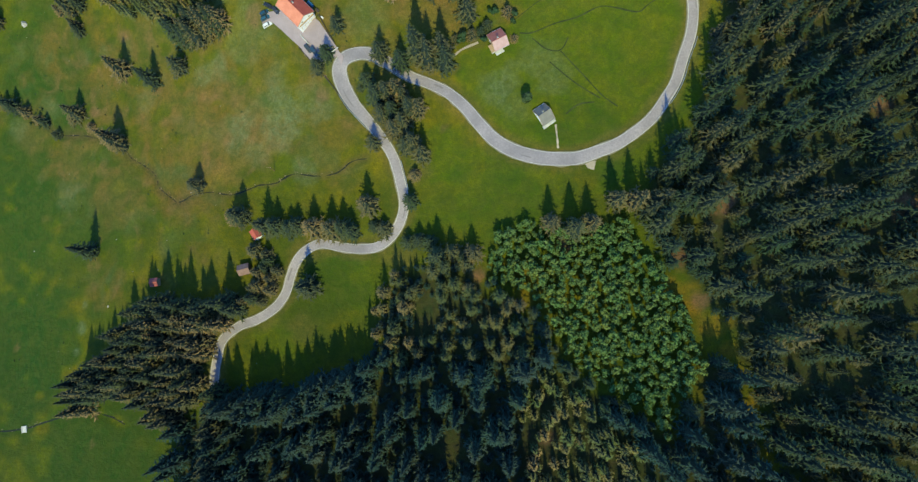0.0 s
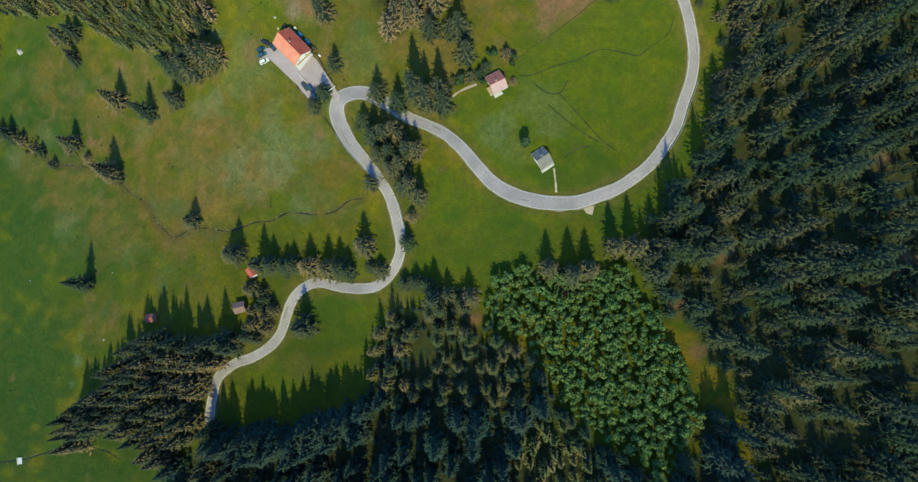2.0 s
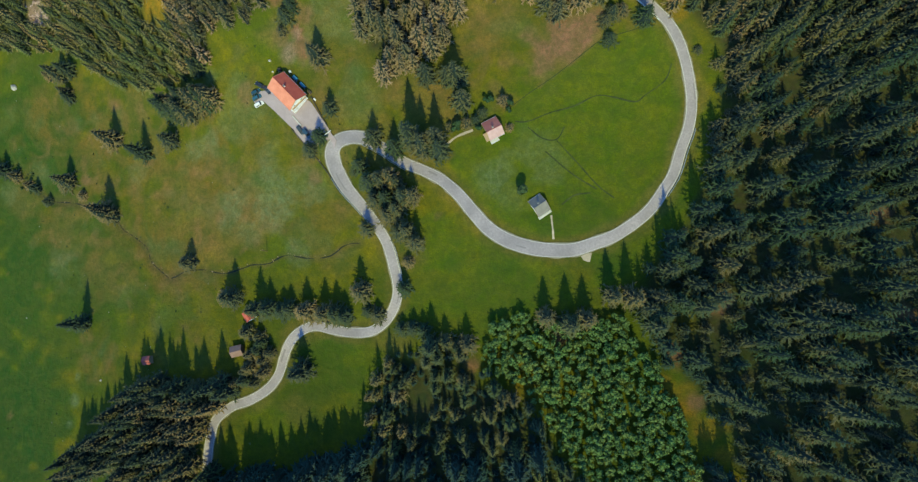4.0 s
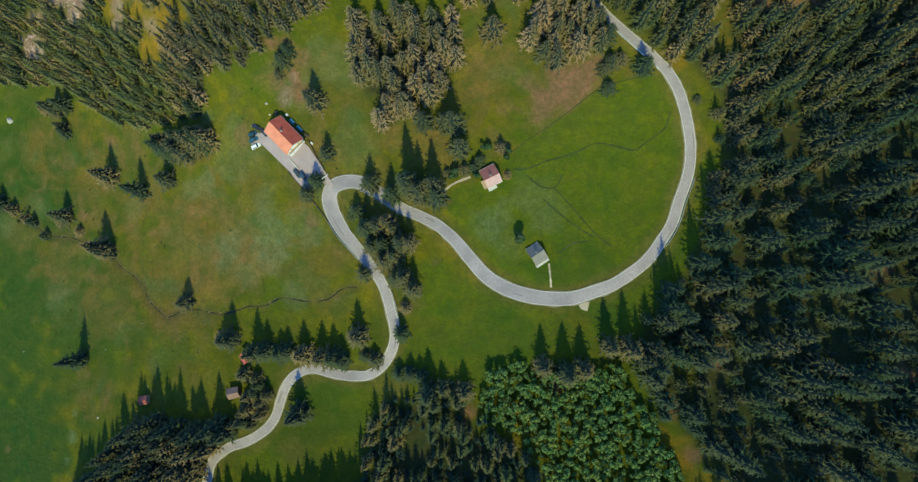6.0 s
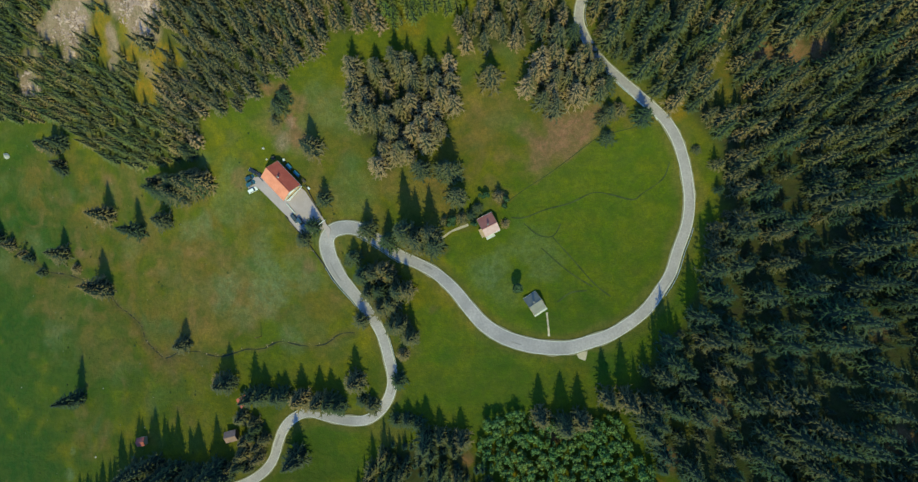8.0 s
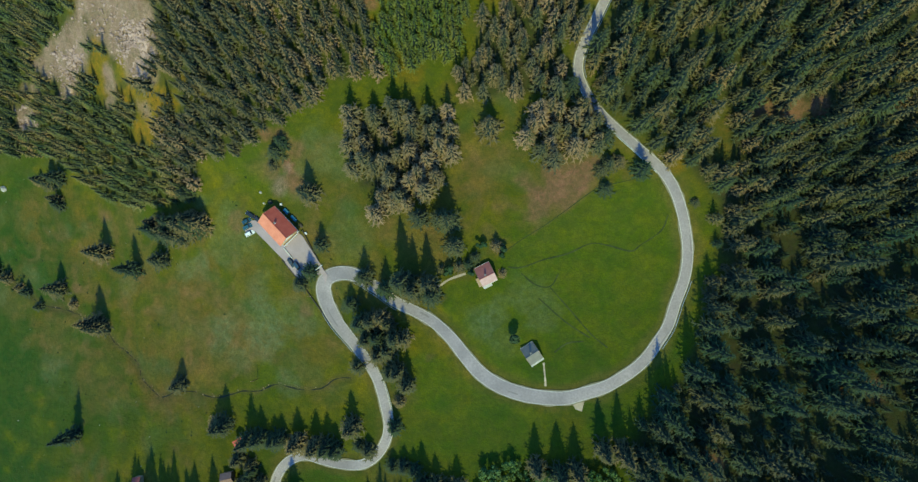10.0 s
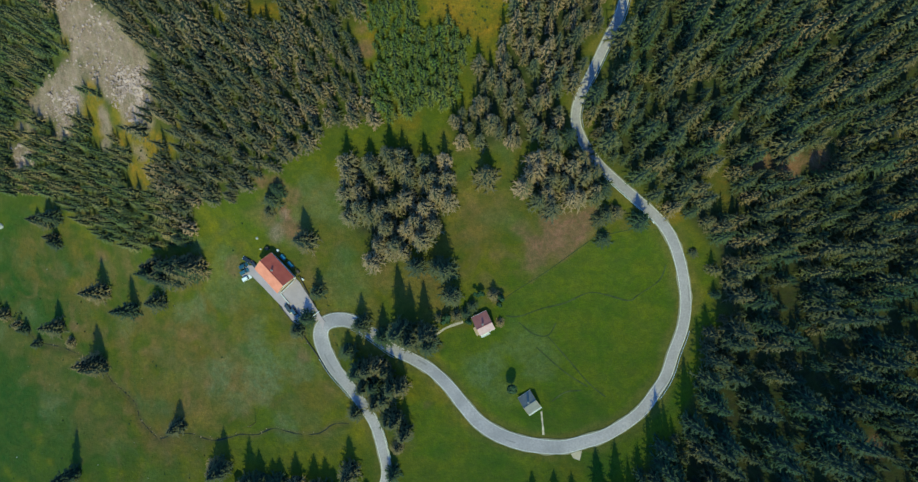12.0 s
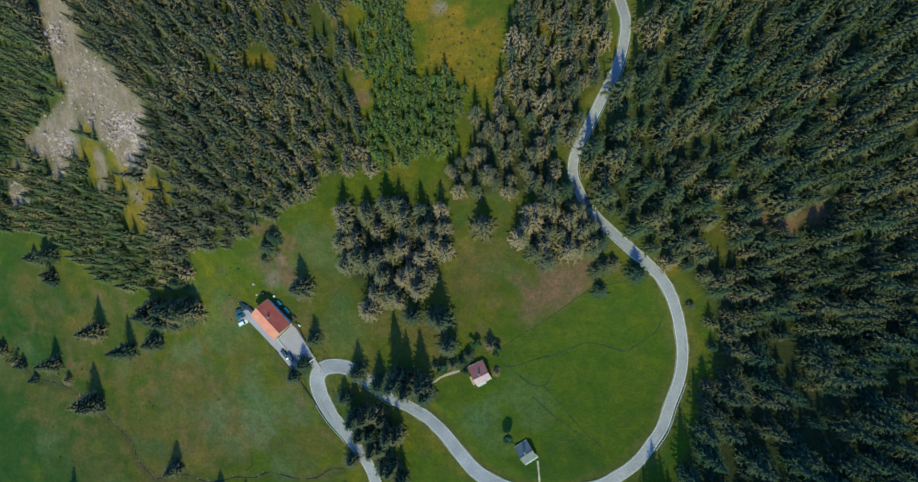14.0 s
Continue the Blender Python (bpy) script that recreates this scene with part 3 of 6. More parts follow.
def math_of(n, l, op, a, b=0.0):
    x = n.new("ShaderNodeMath")
    x.operation = op
    for i, v in ((0, a), (1, b)):
        if isinstance(v, bpy.types.NodeSocket):
            l.new(v, x.inputs[i])
        else:
            x.inputs[i].default_value = v
    return x.outputs[0]


def ground_material():
    m, n, l, b = nodes_of("meadow_ground", 1.0, 0, 0.1)
    b.inputs["Diffuse Roughness"].default_value = 1.0
    big, mid, fine, tiny = (noise_of(n, l, s, 5, lo, hi) for s, lo, hi in ((0.022, 0.36, 0.64), (0.11, 0.34, 0.66), (0.6, 0.3, 0.7), (2.6, 0.28, 0.72)))
    grass = mixed(n, l, big, (0.110, 0.138, 0.004), (0.210, 0.166, 0.005))
    grass = mixed(n, l, math_of(n, l, "MULTIPLY", mid, 0.75), grass, (0.060, 0.086, 0.006))
    lush = mixed(n, l, mid, (0.080, 0.126, 0.004), (0.134, 0.150, 0.004))
    c = mixed(n, l, value_attr(n, "lush"), grass, lush)
    c = mixed(n, l, math_of(n, l, "MULTIPLY", value_attr(n, "deep"), 0.85), c, mixed(n, l, mid, (0.014, 0.066, 0.009), (0.030, 0.074, 0.009)))
    wear = noise_of(n, l, 0.045, 6, 0.42, 0.62, 0.6)
    c = mixed(n, l, math_of(n, l, "MULTIPLY", math_of(n, l, "MULTIPLY", value_attr(n, "rough"), wear), 0.95), c, (0.190, 0.118, 0.026))
    scorch = noise_of(n, l, 0.085, 6, 0.50, 0.66, 0.8)
    c = mixed(n, l, math_of(n, l, "MULTIPLY", math_of(n, l, "MULTIPLY", value_attr(n, "rough"), scorch), 0.6), c, (0.235, 0.135, 0.062))
    cool = noise_of(n, l, 0.06, 6, 0.5, 0.68, 0.4)
    c = mixed(n, l, math_of(n, l, "MULTIPLY", math_of(n, l, "MULTIPLY", value_attr(n, "rough"), cool), 0.7), c, (0.075, 0.130, 0.045))
    rough_grass = mixed(n, l, fine, (0.120, 0.118, 0.020), (0.085, 0.098, 0.020))
    c = mixed(n, l, math_of(n, l, "MULTIPLY", value_attr(n, "dry"), math_of(n, l, "ADD", 0.45, math_of(n, l, "MULTIPLY", mid, 0.55))), c, mixed(n, l, mid, (0.330, 0.175, 0.085), rough_grass))
    c = mixed(n, l, math_of(n, l, "MULTIPLY", value_attr(n, "pale"), math_of(n, l, "ADD", 0.35, math_of(n, l, "MULTIPLY", fine, 0.6))), c, (0.175, 0.210, 0.105))
    gold = mixed(n, l, fine, (0.380, 0.185, 0.016), (0.270, 0.168, 0.012))
    c = mixed(n, l, math_of(n, l, "MULTIPLY", value_attr(n, "gold"), math_of(n, l, "ADD", 0.35, math_of(n, l, "MULTIPLY", mid, 0.65))), c, gold)
    litter_and_bank_shade = mixed(n, l, fine, (0.036, 0.032, 0.024), (0.022, 0.034, 0.020))
    litter_and_bank_shade = mixed(n, l, math_of(n, l, "MULTIPLY", mid, 0.5), litter_and_bank_shade, (0.085, 0.050, 0.026))
    c = mixed(n, l, value_attr(n, "litter_and_bank_shade"), c, litter_and_bank_shade)
    bare = mixed(n, l, fine, (0.310, 0.152, 0.100), (0.225, 0.108, 0.070))
    c = mixed(n, l, value_attr(n, "bare"), c, bare)
    run = n.new("ShaderNodeVectorMath")
    run.operation = "MULTIPLY"
    run.inputs[1].default_value = (1.0, 0.12, 0.12)
    l.new(n.new("ShaderNodeNewGeometry").outputs["Position"], run.inputs[0])
    streak = noise_of(n, l, 0.35, 5, 0.38, 0.62, 0.3, run.outputs[0])
    scree = mixed(n, l, mid, (0.350, 0.222, 0.182), (0.270, 0.170, 0.130))
    scree = mixed(n, l, math_of(n, l, "MULTIPLY", streak, 0.6), scree, (0.460, 0.325, 0.265))
    scree = mixed(n, l, math_of(n, l, "MULTIPLY", tiny, 0.55), scree, (0.130, 0.095, 0.095))
    c = mixed(n, l, value_attr(n, "scree"), c, scree)
    c = mixed(n, l, math_of(n, l, "MULTIPLY", tiny, 0.8), c, mixed(n, l, 0.55, c, (0.016, 0.028, 0.012)))
    patchy = noise_of(n, l, 0.17, 9, 0.45, 0.57, 1.5)
    c = mixed(n, l, math_of(n, l, "MULTIPLY", patchy, 0.22), c, mixed(n, l, 0.6, c, (0.150, 0.140, 0.030)))
    patchy = noise_of(n, l, 0.23, 9, 0.50, 0.60, 2.0)
    c = mixed(n, l, math_of(n, l, "MULTIPLY", patchy, 0.35), c, mixed(n, l, 0.55, c, (0.026, 0.052, 0.016)))
    tussock = noise_of(n, l, 0.95, 4, 0.46, 0.58, 1.2)
    c = mixed(n, l, math_of(n, l, "MULTIPLY", tussock, 0.42), c, mixed(n, l, 0.5, c, (0.030, 0.042, 0.008)))
    mottle = noise_of(n, l, 0.28, 6, 0.36, 0.64, 0.8)
    c = mixed(n, l, math_of(n, l, "MULTIPLY", mottle, math_of(n, l, "SUBTRACT", 0.36, math_of(n, l, "MULTIPLY", value_attr(n, "scree"), 0.3))), c, (0.042, 0.060, 0.010))
    l.new(c, b.inputs["Base Color"])
    bumped(n, l, b, math_of(n, l, "ADD", tiny, fine), 0.6, 0.3)
    return m


def needle_material(name, dark, light, brown, share):
    """Conifer boughs: dark twigs with paler outer needles, crown shade put into the colour; each bough and each tree
    takes its own mix of green and weathered brown.
    """
    m, n, l, b = nodes_of(name, 0.75, 0, 0.25)
    isle = n.new("ShaderNodeNewGeometry").outputs["Random Per Island"]
    tree = math_of(n, l, "FRACT", math_of(n, l, "ADD", value_attr(n, "tint"), n.new("ShaderNodeObjectInfo").outputs["Random"]))
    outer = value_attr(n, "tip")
    # Colour runs dark to light outwards, standing in for shade within the crown.
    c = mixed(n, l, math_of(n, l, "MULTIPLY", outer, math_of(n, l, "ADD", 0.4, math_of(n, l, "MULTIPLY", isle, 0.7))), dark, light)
    zone = math_of(n, l, "ADD", 0.25, noise_of(n, l, 0.02, 3, 0.35, 0.65))
    c = mixed(n, l, math_of(n, l, "MULTIPLY", math_of(n, l, "FRACT", math_of(n, l, "MULTIPLY", tree, 7.3)), 0.45), c, mixed(n, l, outer, dark, (light[0] * 0.7, light[1] * 1.1, light[2] * 0.75)))
    w = math_of(n, l, "MULTIPLY", math_of(n, l, "MULTIPLY", math_of(n, l, "POWER", tree, 1.6), share), zone)
    c = mixed(n, l, math_of(n, l, "MULTIPLY", math_of(n, l, "MULTIPLY", w, outer), math_of(n, l, "ADD", 0.45, isle)), c, brown)
    l.new(c, b.inputs["Base Color"])
    return m


M_GROUND = ground_material()
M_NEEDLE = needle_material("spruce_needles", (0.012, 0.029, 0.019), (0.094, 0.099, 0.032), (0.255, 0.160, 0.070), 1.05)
# Darker needle copy for single trees; their unlit crown tops put into colour.
M_NEEDLE_LONE = needle_material("unlit_crown_spruce_needles", (0.008, 0.023, 0.018), (0.060, 0.072, 0.026), (0.230, 0.150, 0.062), 1.15)
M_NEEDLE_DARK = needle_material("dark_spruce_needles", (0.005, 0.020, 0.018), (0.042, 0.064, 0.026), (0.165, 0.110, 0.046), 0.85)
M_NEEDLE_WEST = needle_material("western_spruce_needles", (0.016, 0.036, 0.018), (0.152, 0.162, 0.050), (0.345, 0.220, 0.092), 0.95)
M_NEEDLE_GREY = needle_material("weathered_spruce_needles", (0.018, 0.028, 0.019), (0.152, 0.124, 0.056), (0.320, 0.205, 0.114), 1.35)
# Darker teal copy of the needles: the lower forest's shadow put into colour.
M_NEEDLE_SHADE = needle_material("shade_toned_spruce_needles", (0.004, 0.018, 0.018), (0.026, 0.056, 0.044), (0.080, 0.072, 0.044), 0.45)
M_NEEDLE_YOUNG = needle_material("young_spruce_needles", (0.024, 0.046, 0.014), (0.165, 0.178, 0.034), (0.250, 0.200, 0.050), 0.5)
# Near-black inner cones: dark twigs plus the crown's inside shade put into colour.
M_INNER = plain("twigs_with_crown_shade", (0.008, 0.019, 0.016), (0.014, 0.023, 0.018), 0.8)
M_BARK = plain("spruce_bark", (0.11, 0.085, 0.06), (0.17, 0.14, 0.11), 1.2)
M_LEAF = needle_material("broadleaf_leaves", (0.048, 0.096, 0.030), (0.096, 0.150, 0.044), (0.170, 0.190, 0.036), 0.8)
M_BUSH = needle_material("bush_leaves", (0.012, 0.034, 0.016), (0.036, 0.066, 0.026), (0.090, 0.080, 0.030), 0.3)
M_ASPHALT = plain("worn_asphalt", (0.242, 0.212, 0.226), (0.336, 0.292, 0.308), 0.12, 0.9, fine=1.4)
M_PATCH = plain("tar_patch", (0.185, 0.164, 0.168), (0.225, 0.198, 0.205), 0.8, 0.85)
M_LINE = plain("road_paint", (0.62, 0.60, 0.54), (0.40, 0.38, 0.34), 0.9, 0.7)
M_GRAVEL = plain("gravel_verge", (0.24, 0.205, 0.14), (0.15, 0.145, 0.08), 0.5, 0.95, fine=5)
M_YARD = plain("yard_paving", (0.340, 0.272, 0.285), (0.280, 0.222, 0.235), 0.25, 0.9, fine=2.5)
M_DIRT = plain("trodden_soil", (0.024, 0.036, 0.012), (0.060, 0.072, 0.018), 0.3, 1.0)
M_PALE_PATH = plain("gravel_path", (0.40, 0.33, 0.27), (0.30, 0.25, 0.17), 0.7, 0.95)
M_STONE = plain("grey_stone", (0.38, 0.36, 0.33), (0.25, 0.23, 0.20), 0.9, 0.9, bump=0.4)
M_SCREE = plain("scree_stone", (0.46, 0.33, 0.29), (0.20, 0.135, 0.125), 0.3, 0.92)
M_TAN = plain("tan_stone", (0.40, 0.30, 0.20), (0.26, 0.19, 0.12), 0.9, 0.9)
M_CONCRETE = plain("concrete", (0.55, 0.53, 0.49), (0.42, 0.41, 0.38), 0.7, 0.85)
M_STEEL = plain("galvanised_steel", (0.55, 0.56, 0.57), (0.42, 0.43, 0.44), 1.5, 0.45, 0.8)
M_WATER = plain("stream_water", (0.012, 0.018, 0.014), (0.024, 0.028, 0.018), 0.6, 0.7, spec=0.12)
M_TILE = plain("terracotta_roof", (0.450, 0.108, 0.074), (0.350, 0.070, 0.052), 0.4, 0.8, fine=3.0, bump=0.3)
# Lighter copy of the terracotta: the sunlit slope's brightness put into its colour.
M_TILE_SUNLIT = plain("sunlit_terracotta_roof", (0.620, 0.235, 0.150), (0.520, 0.175, 0.110), 0.4, 0.85, fine=3.0, bump=0.3)
M_TILE_MAROON = plain("maroon_roof", (0.400, 0.150, 0.125), (0.320, 0.110, 0.095), 0.7, 0.75, fine=4.0, bump=0.3)
M_SLATE = plain("grey_roof", (0.200, 0.190, 0.180), (0.150, 0.143, 0.138), 0.7, 0.7, fine=4.0, bump=0.3)
# Pale pink copy of the maroon tile: sunlight on one slope put into colour.
M_TILE_PINK = plain("sunlit_pink_roof", (0.470, 0.315, 0.320), (0.390, 0.250, 0.255), 0.7, 0.85, fine=4.0, bump=0.3)
M_BROWN_ROOF = plain("brown_roof", (0.220, 0.140, 0.125), (0.160, 0.100, 0.090), 0.8, 0.8, fine=4.0)
M_RED_ROOF = plain("red_shed_roof", (0.330, 0.090, 0.080), (0.250, 0.070, 0.060), 0.8, 0.8, fine=4.0)
M_PLASTER = plain("white_plaster", (0.76, 0.75, 0.77), (0.66, 0.65, 0.67), 0.6, 0.9)
M_WOOD = plain("weathered_wood", (0.20, 0.125, 0.07), (0.13, 0.085, 0.05), 1.4, 0.85)
M_PALE_WOOD = plain("pale_wood", (0.42, 0.30, 0.19), (0.33, 0.235, 0.15), 1.4, 0.85)
M_GLASS = plain("window_glass", (0.03, 0.035, 0.04), (0.05, 0.055, 0.06), 1.0, 0.08, spec=0.6)
M_TYRE = plain("tyre_rubber", (0.02, 0.02, 0.02), (0.03, 0.03, 0.03), 3.0, 0.85)
M_TARP = plain("blue_tarpaulin", (0.05, 0.17, 0.30), (0.04, 0.13, 0.23), 0.8, 0.5)
M_DARK = plain("dark_timber", (0.045, 0.04, 0.036), (0.07, 0.06, 0.05), 1.2, 0.85)


def paint(name, colour):
    m = plain(name, colour, tuple(v * 0.9 for v in colour), 0.8, 0.25, spec=0.6)
    m.node_tree.nodes["Principled BSDF"].inputs["Coat Weight"].default_value = 0.6
    return m


# ---- mesh helpers ----
def mesh_np(name, verts, faces, mats, slots=None, attrs=None, flat=True):
    """A mesh from arrays; faces is (n, 3) or (n, 4)."""
    me = bpy.data.meshes.new(name)
    verts, faces = np.asarray(verts, np.float32), np.asarray(faces, np.int32)
    k = faces.shape[1]
    me.vertices.add(len(verts))
    me.vertices.foreach_set("co", verts.ravel())
    me.loops.add(faces.size)
    me.loops.foreach_set("vertex_index", faces.ravel())
    me.polygons.add(len(faces))
    me.polygons.foreach_set("loop_start", np.arange(0, faces.size, k, dtype=np.int32))
    for m in mats:
        me.materials.append(m)
    if slots is not None:
        me.polygons.foreach_set("material_index", np.asarray(slots, np.int32))
    for key, values in (attrs or {}).items():
        me.attributes.new(key, "FLOAT", "POINT").data.foreach_set("value", np.asarray(values, np.float32))
    me.update(calc_edges=True)
    if flat:
        me.shade_flat()
    return me


def part(name, bm, material, parent, label=""):
    """Links a bmesh (or a ready mesh) as one mesh object under a thing or a part."""
    if isinstance(bm, bmesh.types.BMesh):
        me = bpy.data.meshes.new(name)
        bmesh.ops.recalc_face_normals(bm, faces=bm.faces)
        bm.to_mesh(me)
        bm.free()
        me.materials.append(material)
        me.shade_flat()
    else:
        me = bm
    ob = new(name, me)
    ob.parent = parent
    return tagged(ob, label)


def thing(name, m, label, category, group="", kind=""):
    ob = new(name)
    ob.empty_display_size = 0.3
    ob.matrix_basis = m
    return tagged(ob, label, category, group, kind)


def box(bm, x0, y0, z0, x1, y1, z1, bevel=0.0, taper=1.0):
    """A box, narrowed to taper at its top, with bevelled edges."""
    cx, cy = (x0 + x1) / 2, (y0 + y1) / 2
    vs = []
    for z, k in ((z0, 1.0), (z1, taper)):
        for x, y in ((x0, y0), (x1, y0), (x1, y1), (x0, y1)):
            vs.append(bm.verts.new((cx + (x - cx) * k, cy + (y - cy) * k, z)))
    fs = [bm.faces.new([vs[i] for i in q]) for q in ((3, 2, 1, 0), (4, 5, 6, 7), (0, 1, 5, 4), (1, 2, 6, 5), (2, 3, 7, 6), (3, 0, 4, 7))]
    if bevel:
        es = list({e for f in fs for e in f.edges})
        bmesh.ops.bevel(bm, geom=es, offset=bevel, segments=2, affect="EDGES", profile=0.6)
    return bm


def boxed(*args, **kw):
    return box(bmesh.new(), *args, **kw)


def prism(bm, outline, y0, y1, axis="y"):
    """An outline of (x, z) drawn out from y0 to y1."""
    a = [bm.verts.new((x, y0, z)) for x, z in outline]
    b = [bm.verts.new((x, y1, z)) for x, z in outline]
    bm.faces.new(a[::-1]), bm.faces.new(b)
    for i in range(len(a)):
        j = (i + 1) % len(a)
        bm.faces.new((a[i], a[j], b[j], b[i]))
    return bm


def tube(bm, a, b, r0, r1, n=8):
    """A tapered round bar from a to b."""
    a, b = Vector(a), Vector(b)
    q = (b - a).to_track_quat("Z", "Y").to_matrix()
    rows = [[bm.verts.new(c + q @ Vector((r * math.cos(6.2832 * i / n), r * math.sin(6.2832 * i / n), 0))) for i in range(n)] for c, r in ((a, r0), (b, r1))]
    for i in range(n):
        bm.faces.new((rows[0][i], rows[0][(i + 1) % n], rows[1][(i + 1) % n], rows[1][i]))
    bm.faces.new(rows[0][::-1]), bm.faces.new(rows[1])
    return bm


def ribbon(name, line, z, left, right, thick, material, parent=None):
    """A strip along a line with a top and sides: left and right are offsets from the line."""
    nrm = sides(line)
    left, right = np.broadcast_to(left, len(line)), np.broadcast_to(right, len(line))
    a, b = line + nrm * left[:, None], line + nrm * right[:, None]
    n = len(line)
    zz = np.broadcast_to(z, n) if np.ndim(z) < 2 else None
    za, zb = (zz, zz) if zz is not None else (z[0], z[1])
    v = np.vstack([np.c_[a, za], np.c_[b, zb], np.c_[a, za - thick], np.c_[b, zb - thick]])
    i = np.arange(n - 1)
    f = np.vstack([np.c_[i + n, i + n + 1, i + 1, i], np.c_[i + 2 * n, i, i + 1, i + 1 + 2 * n], np.c_[i + n, i + 3 * n, i + 3 * n + 1, i + n + 1]])
    me = mesh_np(name, v, f, [material])
    ob = new(name, me)
    ob.parent = parent
    return ob


def draped(name, flat, width, material, label, category, lift=0.06, seed=3, step=0.8):
    """A trodden or gravelled path laid over the ground, with ragged edges."""
    line = smooth_line(pairs(flat), step)
    w = width / 2 * (1 + 0.35 * wobble(line[:, 0], line[:, 1], 2.2, seed))
    nrm = sides(line)
    za = ground_z(*(line + nrm * w[:, None]).T) + lift
    zb = ground_z(*(line - nrm * w[:, None]).T) + lift
    ob = ribbon(name, line, np.stack([za, zb]), w, -w, 0.5, material)
    return tagged(ob, label, category, kind="structure")


# ---- ground ----
FOREST = [pairs(p) for p in (P_RIGHT, P_BOTTOM, P_LEFT, P_WEST, P_MIDTOP, P_CENTRE, P_EAST_ISLE, P_GAP, P_MIX)]
young_poly, scree_poly, scree_left_poly, scree_b_poly = pairs(P_YOUNG), pairs(P_SCREE), pairs(P_SCREE_L), pairs(P_SCREE_B)


def blobs(x, y, rows, seed):
    """Soft patches (x, y, radius, strength) with ragged edges."""
    v = np.zeros(len(x))
    e = 1 + 0.5 * wobble(x, y, 9, seed) + 0.25 * wobble(x, y, 3.5, seed + 1)
    for px, py, r, s in rows:
        d = np.hypot(x - px, y - py) / (r * np.maximum(0.3, e))
        v = np.maximum(v, s * (1 - ramp(d, 0.45, 1.15)))
    return v


def build_ground():
    step = 1.7
    far = np.array([12, 30, 60, 110, 190, 320, 520, 850, 1400, 2300, 3800])
    xs = np.r_[-330 - far[::-1], np.arange(-330, 290, step), 290 + far]
    ys = np.r_[-190 - far[::-1], np.arange(-190, 380, step), 380 + far]
    gx, gy = np.meshgrid(xs, ys)
    x, y = gx.ravel(), gy.ravel()
    z = ground_z(x, y)
    litter_and_bank_shade = np.zeros(len(x))
    edge = 2.2 * wobble(x, y, 6, 11)
    for p in FOREST:
        litter_and_bank_shade = np.maximum(litter_and_bank_shade, ramp(depth_in(x, y, p) + edge, 0.0, 6.0))
    litter_and_bank_shade *= np.where(depth_in(x, y, pairs(P_WEST)) > -3, 0.6, 0.95)
    d_scree = np.maximum(np.maximum(depth_in(x, y, scree_poly), depth_in(x, y, scree_left_poly)), depth_in(x, y, scree_b_poly))
    scree = ramp(d_scree + 1.5 * edge, -2.5, 3.5)
    scree = np.maximum(scree, blobs(x, y, SCREE_SPOTS, 21))
    z = z + 1.2 * scree * wobble(x, y, 5, 23)
    dry = blobs(x, y, DRY_SPOTS, 31)
    rough = blobs(x, y, ROUGH_SPOTS, 41)
    gold = blobs(x, y, GOLD_SPOTS, 33)
    litter_and_bank_shade = litter_and_bank_shade * (1 - 0.92 * gold)
    pale = blobs(x, y, PALE_SPOTS, 35)
    lush = blobs(x, y, LUSH_SPOTS, 37)
    lush = np.maximum(lush * (1 - 0.7 * ramp(y, 128, 150)), ramp(depth_in(x, y, pairs(P_MEADOW)) + 0.4 * edge, -1.0, 1.5))
    mown = ramp(depth_in(x, y, pairs(P_MEADOW)) + 0.2 * edge, -0.8, 0.8)
    rough, dry = rough * (1 - 0.9 * mown), dry * (1 - 0.9 * mown)
    bare = blobs(x, y, BARE_SPOTS, 39) * (1 - 0.9 * mown)
    deep = blobs(x, y, DEEP_SPOTS, 43)
    d, k = nearest(x, y, road_line, 10)
    dry = np.maximum(dry, 0.6 * (1 - ramp(d, 3.5, 6.5 + edge)))
    d, _ = nearest(x, y, stream_line, 10)
    bare = np.maximum(bare, 0.22 * (1 - ramp(d, 0.3, 1.4 + 0.3 * edge)))
    # Dark band beside the stream: darker bank grass and bank shadow put into colour.
    litter_and_bank_shade = np.maximum(litter_and_bank_shade, np.where(x < -142, 0.5, 0.3) * (1 - ramp(d, 0.6, np.where(x < -142, 3.4, 2.0) + 0.5 * edge)))
    nx, ny = len(xs), len(ys)
    i, j = np.meshgrid(np.arange(nx - 1), np.arange(ny - 1))
    a = (j * nx + i).ravel()
    f = np.c_[a, a + 1, a + nx + 1, a + nx]
    me = mesh_np("ground", np.c_[x, y, z], f, [M_GROUND], attrs=dict(litter_and_bank_shade=litter_and_bank_shade, scree=scree, dry=dry, gold=gold, rough=rough, pale=pale, lush=lush, bare=bare, deep=deep), flat=False)
    return tagged(new("ground", me), "alpine hillside of green meadow, forest floor and scree", "ground", kind="structure")


build_ground()

# ---- road ----
road = ribbon("road", road_line, road_z, road_half, -road_half, 0.5, M_ASPHALT)
tagged(road, "pale worn asphalt mountain road with white edge lines", "road", kind="structure")
